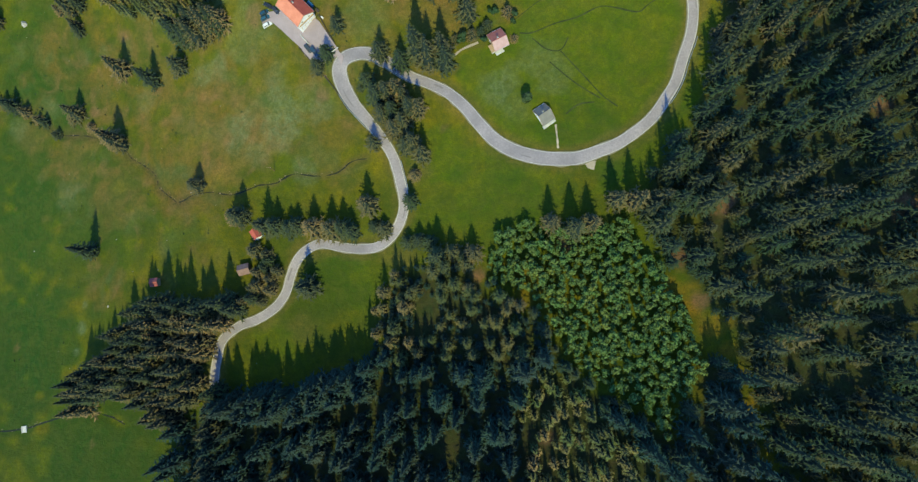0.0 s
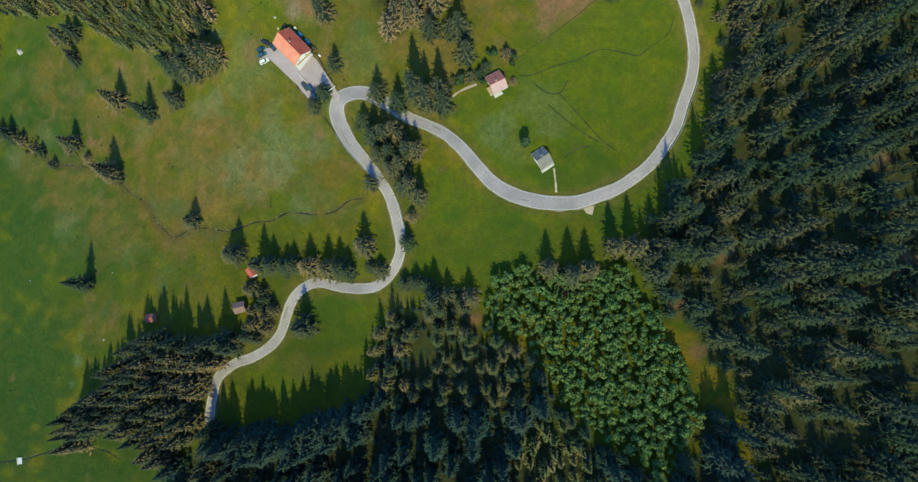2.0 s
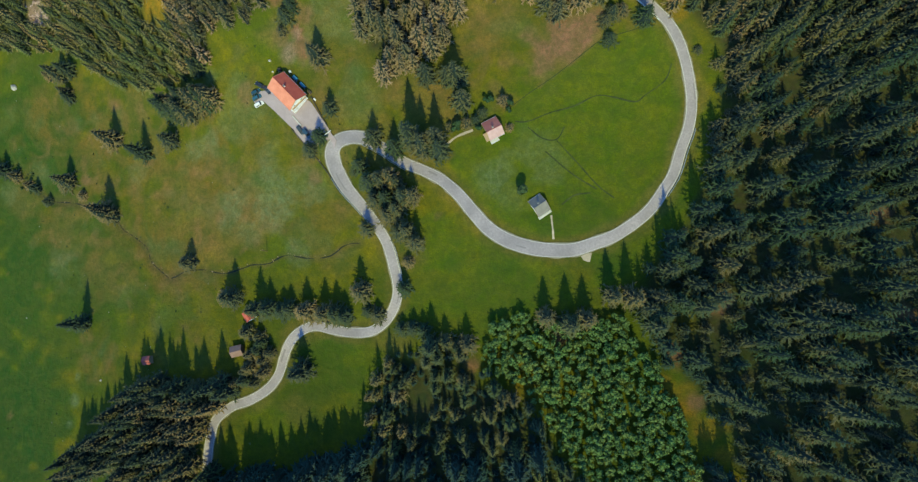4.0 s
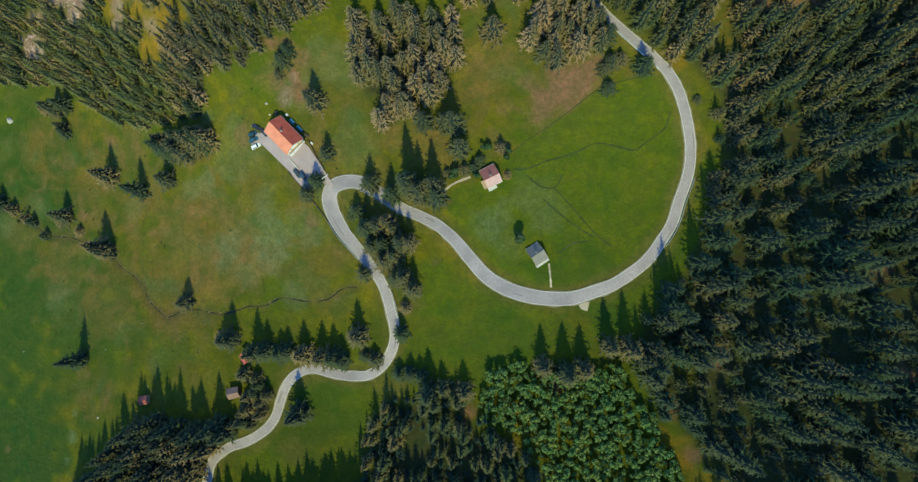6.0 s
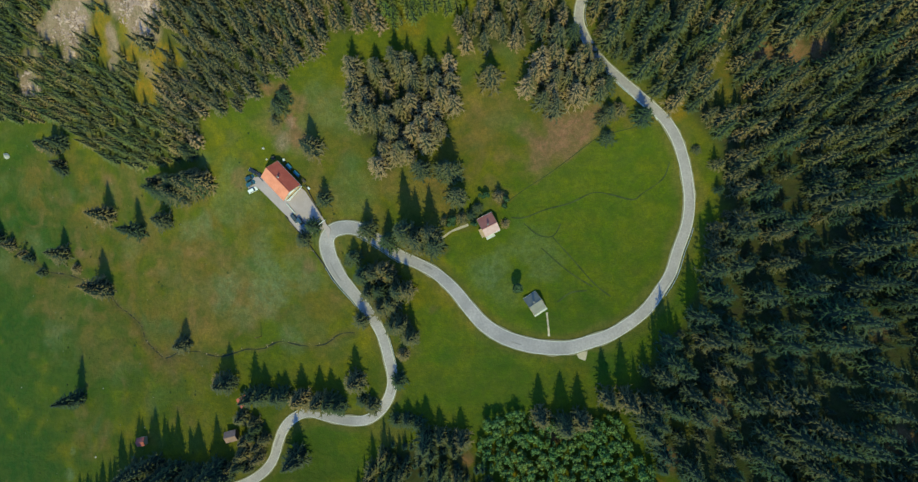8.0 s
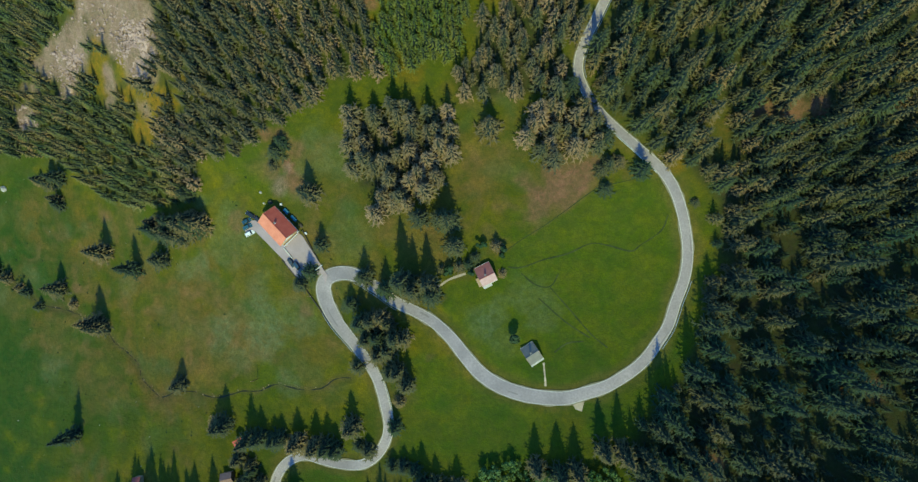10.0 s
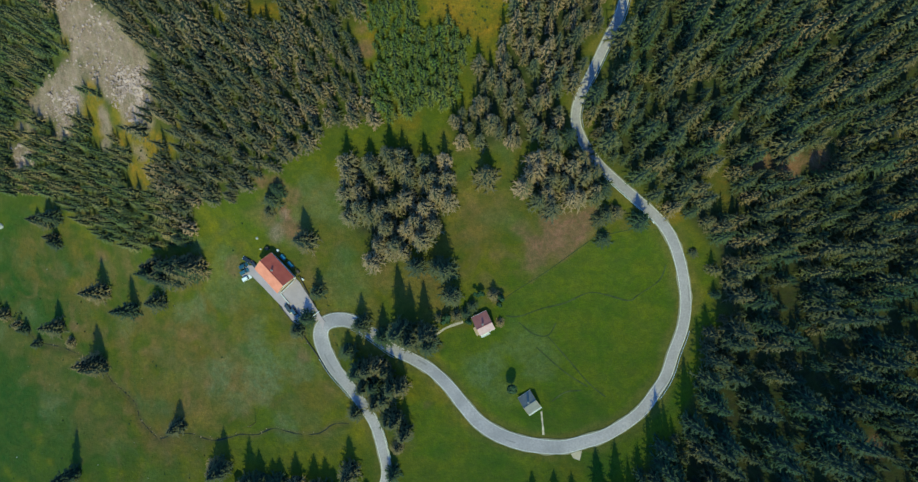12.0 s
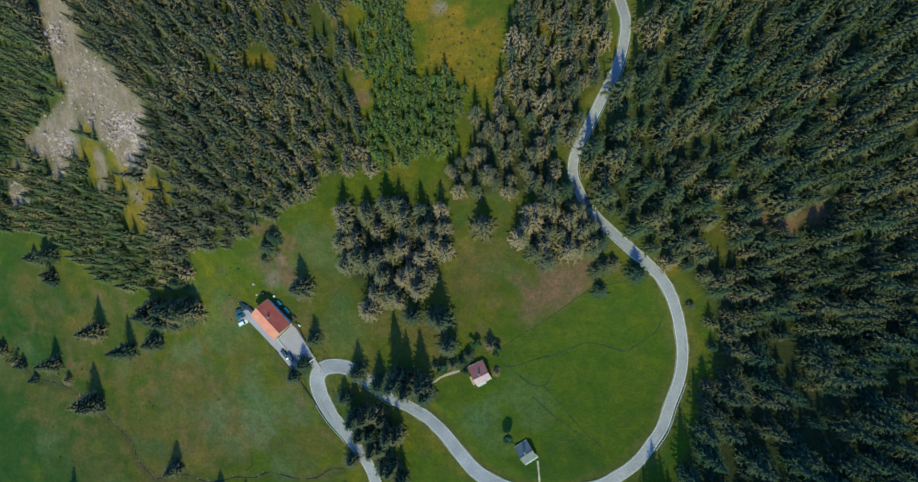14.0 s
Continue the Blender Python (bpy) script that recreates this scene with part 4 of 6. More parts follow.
for side in (1, -1):
    e = ribbon("edge_line", road_line, road_z + 0.02, side * (road_half - 0.1 if side > 0 else road_half - 0.26), side * (road_half - 0.26 if side > 0 else road_half - 0.1), 0.02, M_LINE, road)
    tagged(e, "white painted edge line")
    w = road_half + 0.32 + 0.25 * wobble(road_line[:, 0], road_line[:, 1], 3, 5 + side)
    inner, outer = road_half - 0.02, w
    g = ribbon("gravel_verge", road_line, road_z - 0.06, side * (outer if side > 0 else inner), side * (inner if side > 0 else outer), 0.4, M_GRAVEL, road)
    tagged(g, "pale gravel verge")
for s in (58, 128, 196, 251, 318, 366, 430, 470):
    if s < len(road_line) - 12:
        n = 5 + s % 6
        off = -1.4 + (s * 7 % 10) / 3.6
        width = 0.35 + (s % 5) * 0.14
        patch = ribbon("road_patch", road_line[s:s + n], road_z[s:s + n] + 0.012, off + width, off, 0.02, M_PATCH, road)
        tagged(patch, "dark tar repair")

# yard beside the farmhouse
bm = bmesh.new()
top = [bm.verts.new((x, y, court_z(x, y))) for x, y in court_poly]
low = [bm.verts.new((x, y, court_z(x, y) - 0.6)) for x, y in court_poly]
bm.faces.new(top)
for i in range(len(top)):
    bm.faces.new((top[i - 1], top[i], low[i], low[i - 1]))
yard = part("yard", bm, M_YARD, None)
tagged(yard, "pale paved yard between farmhouse and road", "pavement", kind="structure")
pull = pairs(PULL)
bm = bmesh.new()
top = [bm.verts.new((x, y, gz(x, y) + 0.16)) for x, y in pull]
low = [bm.verts.new((x, y, gz(x, y) - 0.5)) for x, y in pull]
bm.faces.new(top)
for i in range(len(top)):
    bm.faces.new((top[i - 1], top[i], low[i], low[i - 1]))
tagged(part("gravel_spur", bm, M_PALE_PATH, None), "small pale gravel spur at the road's edge", "gravel path", kind="structure")

tagged(ribbon("stream_water", stream_line, ground_z(*stream_line.T) + 0.12, 0.24 + 0.22 * wobble(*stream_line.T, 3, 8), -0.22 + 0.18 * wobble(*stream_line.T, 2.5, 9), 0.1, M_WATER), "narrow dark stream winding through the meadow", "stream", kind="structure")
tagged(ribbon("brook_water", brook_line, ground_z(*brook_line.T) + 0.12, 0.4 + 0.2 * wobble(*brook_line.T, 3, 8), -0.35, 0.1, M_WATER), "narrow brook in the lower meadow", "stream", kind="structure")
for flat in (TRACK_A, TRACK_B, TRACK_C, TRACK_D, TRACK_F):
    draped("field_track", flat, 0.5, M_DIRT, "thin trodden cattle track across the meadow", "track")
draped("ditch", DITCH, 0.28, M_DIRT, "thin overgrown ditch along the mown meadow's edge", "ditch")
draped("path", PATH_H2, 0.9, M_PALE_PATH, "pale gravel footpath to the maroon-roofed chalet", "path")
draped("path", PATH_H3, 0.8, M_PALE_PATH, "pale footpath from grey-roofed cabin to road", "path")

# ---- conifers ----
def spruce(seed, h, r, levels, per, twigs, around=7, rings=4, core=0.56, reach=(0.7, 1.36), shape=0.8):
    """A spruce: whorls of thin drooping boughs with side twigs round a ragged inner cone, painted shade-dark, on a
    tapered trunk.
    Gives crown and trunk, how many of the crown's faces are the inner cone, and how far out each crown point lies."""
    g = np.random.default_rng(seed)
    v, f, tip = [], [], []
    for i in range(rings):
        k = i / rings
        q = core * r * (1 - k) ** shape + 0.03
        for j in range(around):
            a, w = 6.2832 * (j + 0.5 * (i % 2)) / around, g.uniform(0.72, 1.12)
            v.append((q * w * math.cos(a), q * w * math.sin(a), h * (0.05 + 0.9 * k)))
    v.append((0, 0, h * 0.985))
    for i in range(rings - 1):
        for j in range(around):
            a, b = i * around + j, i * around + (j + 1) % around
            f += [(a, b, b + around), (a, b + around, a + around)]
    f += [((rings - 1) * around + j, (rings - 1) * around + (j + 1) % around, rings * around) for j in range(around)]
    tip += [0.0] * len(v)
    inner = len(f)
    for i in range(levels):
        k = i / (levels - 1)
        z = h * (0.09 + 0.89 * k ** 0.92)
        rad = r * (1 - k) ** 0.9 * g.uniform(0.85, 1.12) + 0.5
        count = max(5, round(per * (1 - 0.45 * k)))
        turn = g.uniform(0, 6.28)
        for j in range(count):
            a = turn + 6.2832 * (j + g.uniform(-0.3, 0.3)) / count
            length = rad * g.uniform(*reach)
            drop = length * g.uniform(0.2, 0.5) * (1 - 0.7 * k)
            wide = 0.12 + 0.04 * length * g.uniform(0.7, 1.3)
            c, s = math.cos(a), math.sin(a)
            lift = g.uniform(-0.35, 0.35)
            o = len(v)

            def at(d, side, dz, t):
                v.append((c * d - s * side, s * d + c * side, z + lift + dz))
                tip.append(t)

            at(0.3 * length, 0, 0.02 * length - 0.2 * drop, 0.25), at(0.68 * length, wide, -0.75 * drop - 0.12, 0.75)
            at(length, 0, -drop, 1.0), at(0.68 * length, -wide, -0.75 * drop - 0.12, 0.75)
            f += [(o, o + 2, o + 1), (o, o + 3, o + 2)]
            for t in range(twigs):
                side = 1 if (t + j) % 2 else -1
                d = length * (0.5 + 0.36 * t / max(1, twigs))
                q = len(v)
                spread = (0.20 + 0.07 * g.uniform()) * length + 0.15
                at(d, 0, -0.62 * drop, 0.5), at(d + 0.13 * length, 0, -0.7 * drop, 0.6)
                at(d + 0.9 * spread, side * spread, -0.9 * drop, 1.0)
                f.append((q, q + 1, q + 2))
    tv, tf = [], []
    for z, q in ((-0.8, 0.018 * h), (h * 0.3, 0.013 * h), (h * 0.96, 0.02)):
        tv += [(q * math.cos(6.2832 * i / 6), q * math.sin(6.2832 * i / 6), z) for i in range(6)]
    for b in (0, 6):
        for i in range(6):
            j = (i + 1) % 6
            tf += [(b + i, b + j, b + 6 + j), (b + i, b + 6 + j, b + 6 + i)]
    return np.array(v), np.array(f), np.array(tv), np.array(tf), inner, np.array(tip)


SPRUCE_KINDS = [(41, 20.0, 4.5, 12, 10), (42, 20.0, 4.0, 13, 9), (43, 20.0, 4.9, 12, 11), (44, 20.0, 3.8, 13, 9), (45, 20.0, 4.3, 12, 10), (46, 20.0, 4.6, 12, 10)]
FOREST_KINDS = [(61, 20.0, 3.8, 10, 9), (62, 20.0, 3.4, 11, 9), (63, 20.0, 4.2, 10, 10), (64, 20.0, 3.6, 11, 9), (65, 20.0, 4.0, 10, 9)]
WEST_KINDS = [(66, 20.0, 3.4, 9, 8), (67, 20.0, 3.9, 9, 8), (68, 20.0, 3.1, 10, 7)]
YOUNG_KINDS = [(71, 9.0, 2.0, 8, 7), (72, 9.0, 1.8, 8, 7), (73, 9.0, 2.2, 8, 8)]

spruce_meshes, weathered_meshes = [], []
for store, core, reach, shape, needles in ((spruce_meshes, 0.66, (0.75, 1.26), 0.70, M_NEEDLE_LONE), (weathered_meshes, 0.58, (0.7, 1.36), 0.8, M_NEEDLE_GREY)):
    for seed, h, r, lv, per in SPRUCE_KINDS:
        cv, cf, tv, tf, inner, tip = spruce(seed, h, r, lv, per, 2, 10, 5, core, reach, shape)
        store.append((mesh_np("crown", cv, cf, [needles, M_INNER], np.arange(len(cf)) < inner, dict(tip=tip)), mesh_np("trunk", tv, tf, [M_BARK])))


def spruce_tree(x, y, h, label, group, wide=1.0, meshes=spruce_meshes):
    """One spruce as a thing of trunk and crown, standing on the ground."""
    k = int(RNG.integers(len(meshes)))
    s = h / 20.0
    fat = s ** 0.42 * wide
    m = Matrix.LocRotScale((x, y, gz(x, y) - 0.1), Euler((radians(RNG.normal(0, 1.2)), radians(RNG.normal(0, 1.2)), RNG.uniform(0, 6.28))), (fat, fat, s))
    tree = thing("spruce_tree", m, label, "tree", group)
    part("trunk", meshes[k][1], None, tree)
    part("crown", meshes[k][0], None, tree)
    return tree


def height_word(h):
    return "small" if h < 9 else "medium-tall" if h < 15 else "tall"


def trees_from(flat, where, group, wide=1.0):
    for x, y, h in np.array(flat, float).reshape(-1, 3):
        spruce_tree(x, y, h, f"{height_word(h)} dark green spruce {where}", group, wide)


def scatter(poly, gap, seed, keep=None):
    """Places on a jittered triangular grid inside a polygon, clear of road, yard and houses."""
    g = np.random.default_rng(seed)
    lo, hi = poly.min(0), poly.max(0)
    xs, ys = np.meshgrid(np.arange(lo[0], hi[0], gap), np.arange(lo[1], hi[1], gap * 0.87))
    xs = xs + (np.arange(xs.shape[0]) % 2)[:, None] * gap / 2
    p = np.c_[xs.ravel(), ys.ravel()] + g.uniform(-0.42, 0.42, (xs.size, 2)) * gap
    ok = inside(p[:, 0], p[:, 1], poly)
    d, _ = nearest(p[:, 0], p[:, 1], road_line, 12)
    ok &= d > np.where((p[:, 1] < -22) | (p[:, 1] > 150), 3.3, 4.0)
    ok &= ~inside(p[:, 0], p[:, 1], scree_poly) & ~inside(p[:, 0], p[:, 1], scree_left_poly) & ~inside(p[:, 0], p[:, 1], scree_b_poly)
    for x, y, r in CLEAR:
        ok &= np.hypot(p[:, 0] - x, p[:, 1] - y) > r * (1 + 0.25 * wobble(p[:, 0], p[:, 1], 7, 51))
    if keep is not None:
        ok &= keep(p[:, 0], p[:, 1])
    return p[ok]


def forest(name, places, heights, kinds, mats, label, seed, nominal, widths=(0.85, 1.25), core=0.56):
    """Many conifers joined into one stand."""
    g = np.random.default_rng(seed)
    store = [spruce(*k, 2, core=core) for k in kinds]
    zs = ground_z(places[:, 0], places[:, 1]) - 0.2
    vs, fs, sl, tint, tips, o = [], [], [], [], [], 0
    for (x, y), z, h in zip(places, zs, heights):
        cv, cf, tv, tf, inner, tip = store[g.integers(len(store))]
        a, s = g.uniform(0, 6.28), h / nominal
        w = s ** 0.8 * g.uniform(*widths) * (0.72 if s > 1.3 else 1.0)
        lean = g.normal(0, 0.02, 2)
        v = np.vstack([cv, tv])
        c, q = math.cos(a), math.sin(a)
        vs.append(np.c_[(v[:, 0] * c - v[:, 1] * q) * w + x + lean[0] * v[:, 2] * s, (v[:, 0] * q + v[:, 1] * c) * w + y + lean[1] * v[:, 2] * s, v[:, 2] * s + z])
        fs.append(np.vstack([cf, tf + len(cv)]) + o)
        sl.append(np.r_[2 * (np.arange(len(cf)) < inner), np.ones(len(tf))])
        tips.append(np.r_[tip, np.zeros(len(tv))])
        tint.append(np.full(len(v), g.uniform()))
        o += len(v)
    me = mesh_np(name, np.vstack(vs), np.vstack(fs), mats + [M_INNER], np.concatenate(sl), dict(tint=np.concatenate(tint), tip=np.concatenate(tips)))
    return tagged(new(name, me), label, "forest", kind="stuff")


def stand(name, flat, gap, seed, hs, kinds, mats, label, nominal=20.0, keep=None, widths=(0.85, 1.25), tall=None, core=0.56):
    p = scatter(pairs(flat), gap, seed, keep)
    g = np.random.default_rng(seed + 1)
    h = g.uniform(*hs, len(p)) * (1 + 0.15 * wobble(p[:, 0], p[:, 1], 18, seed))
    if tall:
        inner = depth_in(p[:, 0], p[:, 1], pairs(flat)) > tall[3]
        h = np.where(inner & (g.uniform(size=len(p)) < tall[0]), g.uniform(tall[1], tall[2], len(p)), h)
    return forest(name, p, h, kinds, mats, label, seed, nominal, widths, core)


trees_from(T_MEADOW, "standing alone on the open meadow", "meadow spruces", 1.3)
trees_from(T_ROW, "in a row above the lower road", "row of spruces", 1.3)
trees_from(T_POCKET, "at the edge of the small meadow", "pocket meadow spruces", 1.3)
trees_from(T_GROVE_EDGE, "in front of the young broadleaf grove", "grove edge spruces", 1.2)
trees_from(T_ISLAND, "on the grassy island inside the hairpin", "hairpin island spruces", 1.2)
trees_from(T_NORTH, "on the slope above the hairpin bend", "upper meadow spruces", 1.2)
trees_from(T_WEST, "at the edge of the western wood", "western edge spruces")
for flat, gap, lo, hi, where, group, wide in ((P_CENTRE, 7.6, 12, 20, "in the clump above the hairpin", "central clump", 1.1),
                                              (P_EAST_ISLE, 5.6, 12, 18, "in the clump below the upper road", "upper road clump", 1.0),
                                              (P_WCLUMP, 3.8, 17, 22, "in the dark clump of the western wood", "western clump", 1.25),
                                              (P_HUT, 5.2, 9, 14, "between the hut and the lower road", "hut spruces", 1.0),
                                              (P_LEFT, 6.2, 22, 28, "in the wood beside the lower road", "lower wood", 1.1)):
    for x, y in scatter(pairs(flat), gap, 200 + int(gap * 10) + int(lo)):
        h = RNG.uniform(lo, hi)
        spruce_tree(x, y, h, f"{height_word(h)} {'weathered brown' if flat in (P_CENTRE, P_EAST_ISLE) else 'dark'} spruce {where}", group, wide, weathered_meshes if flat in (P_CENTRE, P_EAST_ISLE) else spruce_meshes)

stand("spruce_forest", P_RIGHT, 6.3, 301, (6, 12), FOREST_KINDS, [M_NEEDLE_DARK, M_BARK], "dense dark spruce forest on the eastern slope", widths=(0.95, 1.25), tall=(0.40, 19, 26, 0.5), keep=lambda x, y: y < 128 + 14 * wobble(x, y, 22, 61))
stand("spruce_forest", P_RIGHT, 5.7, 310, (11, 16), FOREST_KINDS, [M_NEEDLE, M_BARK], "olive and brown spruce forest above the upper bend", widths=(0.85, 1.15), tall=(0.3, 18, 22, 0.5), keep=lambda x, y: y >= 128 + 14 * wobble(x, y, 22, 61))
OTHER_WOODS = [pairs(q) for q in (P_MIX, P_MOTLEY, P_FRONT)]
# Lower forest uses the shade-toned needles, so part of its shadow is colour.
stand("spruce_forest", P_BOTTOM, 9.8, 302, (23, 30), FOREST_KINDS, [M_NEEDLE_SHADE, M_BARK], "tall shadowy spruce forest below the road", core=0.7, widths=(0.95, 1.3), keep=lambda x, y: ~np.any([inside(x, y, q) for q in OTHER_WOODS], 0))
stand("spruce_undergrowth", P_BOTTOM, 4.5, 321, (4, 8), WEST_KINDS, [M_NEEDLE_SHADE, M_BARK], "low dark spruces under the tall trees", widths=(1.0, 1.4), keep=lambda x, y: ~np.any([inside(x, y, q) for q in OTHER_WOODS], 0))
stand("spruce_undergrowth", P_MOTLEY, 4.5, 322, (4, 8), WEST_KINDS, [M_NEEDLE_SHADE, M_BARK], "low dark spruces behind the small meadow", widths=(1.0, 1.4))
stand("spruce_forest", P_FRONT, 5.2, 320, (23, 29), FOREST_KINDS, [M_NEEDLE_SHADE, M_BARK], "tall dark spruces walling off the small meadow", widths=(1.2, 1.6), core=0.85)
stand("spruce_forest", P_MOTLEY, 7.2, 309, (14, 20), FOREST_KINDS, [M_NEEDLE, M_BARK], "mottled brown and green conifers behind the small meadow", widths=(0.8, 1.1))
stand("spruce_forest", P_GAP, 5.2, 306, (10, 17), FOREST_KINDS, [M_NEEDLE_DARK, M_BARK], "dark spruces crowding round the broadleaf grove", widths=(0.8, 1.1), keep=lambda x, y: ~(inside(x, y, pairs(P_BOTTOM)) | inside(x, y, pairs(P_RIGHT)) | inside(x, y, pairs(P_GROVE))))
stand("mixed_thicket", P_MIX, 5.0, 307, (9, 14), WEST_KINDS, [M_NEEDLE_WEST, M_BARK], "brownish green thicket of thin conifers")
stand("spruce_forest", P_WEST, 4.6, 303, (8, 13), WEST_KINDS, [M_NEEDLE_WEST, M_BARK], "close-grown green spruce wood beside the scree", widths=(0.9, 1.3), keep=lambda x, y: x < WOOD_SPLIT + 0.65 * (250 - y))
stand("spruce_forest", P_WEST, 4.5, 308, (10, 14.5), WEST_KINDS, [M_NEEDLE_GREY, M_BARK], "weathered grey-brown spruce wood above the farm", widths=(0.9, 1.3), keep=lambda x, y: x >= WOOD_SPLIT + 0.65 * (250 - y))
stand("spruce_forest", P_MIDTOP, 5.6, 304, (11, 18), FOREST_KINDS, [M_NEEDLE_GREY, M_BARK], "weathered spruce stand beside the upper road", widths=(0.85, 1.15))
stand("young_spruce_plantation", P_YOUNG, 3.15, 305, (6, 10), YOUNG_KINDS, [M_NEEDLE_YOUNG, M_BARK], "young bright green spruce plantation", 9.0)


# tall spruces leaning over the lowest stretch of road
for i in range(0, len(road_line), 4):
    x, y = road_line[i]
    if y < ROAD_COVER:
        x, y = x + RNG.uniform(3.0, 4.2), y + RNG.uniform(-1, 1)
        spruce_tree(x, y, RNG.uniform(18, 23), "tall dark spruce overhanging the lower road", "roadside spruces", 1.15)


# ---- broadleaf trees and bushes ----
def leafy(seed, h, r, clumps, size, loose=0.42):
    """A crown of many small leaf clumps on lobes, with gaps, and a short trunk with limbs."""
    g = np.random.default_rng(seed)
    lobes = [(g.normal(0, loose) * r, g.normal(0, loose) * r, h * g.uniform(0.45, 0.85), r * g.uniform(0.38, 0.62)) for _ in range(7)]
    v, f = [], []
    for _ in range(clumps):
        lx, ly, lz, lr = lobes[g.integers(len(lobes))]
        d = g.normal(size=3)
        d /= np.linalg.norm(d)
        c = np.array((lx, ly, lz)) + d * lr * g.uniform(0.7, 1.08) * np.array((1, 1, 0.8))
        a = np.cross(d + g.normal(0, 0.5, 3), (0.3, 0.2, 1.0))
        a /= np.linalg.norm(a) + 1e-6
        b = np.cross(d, a)
        s = size * g.uniform(0.6, 1.3)
        o = len(v)
        v += [c + a * s, c + b * s * 0.8 + d * 0.15 * s, c - a * s, c - b * s * 0.8 + d * 0.1 * s]
        f += [(o, o + 1, o + 2), (o, o + 2, o + 3)]
    tv, tf = [], []

    def limb(p, q, r0, r1):
        o = len(tv)
        for c, w in ((p, r0), (q, r1)):
            tv.extend([(c[0] + w * math.cos(1.2566 * i), c[1] + w * math.sin(1.2566 * i), c[2]) for i in range(5)])
        for i in range(5):
            j = (i + 1) % 5
            tf.extend([(o + i, o + j, o + 5 + j), (o + i, o + 5 + j, o + 5 + i)])

    limb((0, 0, -0.5), (0, 0, h * 0.5), 0.03 * h, 0.018 * h)
    for lx, ly, lz, lr in lobes[:4]:
        limb((0, 0, h * 0.35), (lx, ly, lz), 0.014 * h, 0.005 * h)
    return np.array(v), np.array(f), np.array(tv), np.array(tf)


def grove(name, places, seed, hs, label):
    g = np.random.default_rng(seed)
    store = [leafy(400 + i, 7.0, 2.3, 190, 0.42, 0.24) for i in range(5)]
    zs = ground_z(places[:, 0], places[:, 1])
    vs, fs, sl, tint, o = [], [], [], [], 0
    for (x, y), z in zip(places, zs):
        cv, cf, tv, tf = store[g.integers(5)]
        a, s = g.uniform(0, 6.28), g.uniform(*hs) / 7.0
        v = np.vstack([cv, tv]) * s
        c, q = math.cos(a), math.sin(a)
        vs.append(np.c_[v[:, 0] * c - v[:, 1] * q + x, v[:, 0] * q + v[:, 1] * c + y, v[:, 2] + z])
        fs.append(np.vstack([cf, tf + len(cv)]) + o)
        sl.append(np.r_[np.zeros(len(cf)), np.ones(len(tf))])
        tint.append(np.full(len(v), g.uniform()))
        o += len(v)
    me = mesh_np(name, np.vstack(vs), np.vstack(fs), [M_LEAF, M_BARK], np.concatenate(sl), dict(tint=np.concatenate(tint), tip=np.full(o, 0.8)))
    return tagged(new(name, me), label, "grove", kind="stuff")


grove("broadleaf_grove", scatter(pairs(P_GROVE), 2.9, 311), 312, (3.6, 7.6), "bright green grove of young broadleaf trees")

bush_meshes = []
for i in range(3):
    cv, cf, tv, tf = leafy(450 + i, 5.0, 2.1, 620, 0.44)
    bush_meshes.append((mesh_np("crown", cv, cf, [M_BUSH], None, dict(tip=np.full(len(cv), 0.8))), mesh_np("trunk", tv, tf, [M_BARK])))


def bush(name, x, y, h, label, group="", kind=None):
    s = h / 5.0
    ob = thing(name, Matrix.LocRotScale((x, y, gz(x, y)), Euler((0, 0, RNG.uniform(0, 6.28))), (s, s, s)), label, "tree" if name.endswith("tree") else "bush", group)
    cm, tm = bush_meshes[int(RNG.integers(3)) if kind is None else kind]
    part("trunk", tm, None, ob)
    part("crown", cm, None, ob)
    return ob


for i, (x, y, h) in enumerate(np.array(BUSH, float).reshape(-1, 3)):
    if i % 2 == 0:
        spruce_tree(x, y, h, "small dark spruce in the chalet garden", "garden spruces", 1.1)
        continue
    bush("bush", x, y, max(2.5, h * 0.8), "dark green leafy bush in the chalet garden", "garden bushes")
cv, cf, tv, tf = leafy(471, 5.0, 1.7, 1500, 0.40, 0.16)
bush_meshes.append((mesh_np("crown", cv, cf, [M_BUSH], None, dict(tip=np.full(len(cv), 0.8))), mesh_np("trunk", tv, tf, [M_BARK])))
for x, y, h in np.array(ROUND, float).reshape(-1, 3):
    bush("broadleaf_tree", x, y, 7.0, "round dark broadleaf tree beside grey-roofed cabin", kind=3)

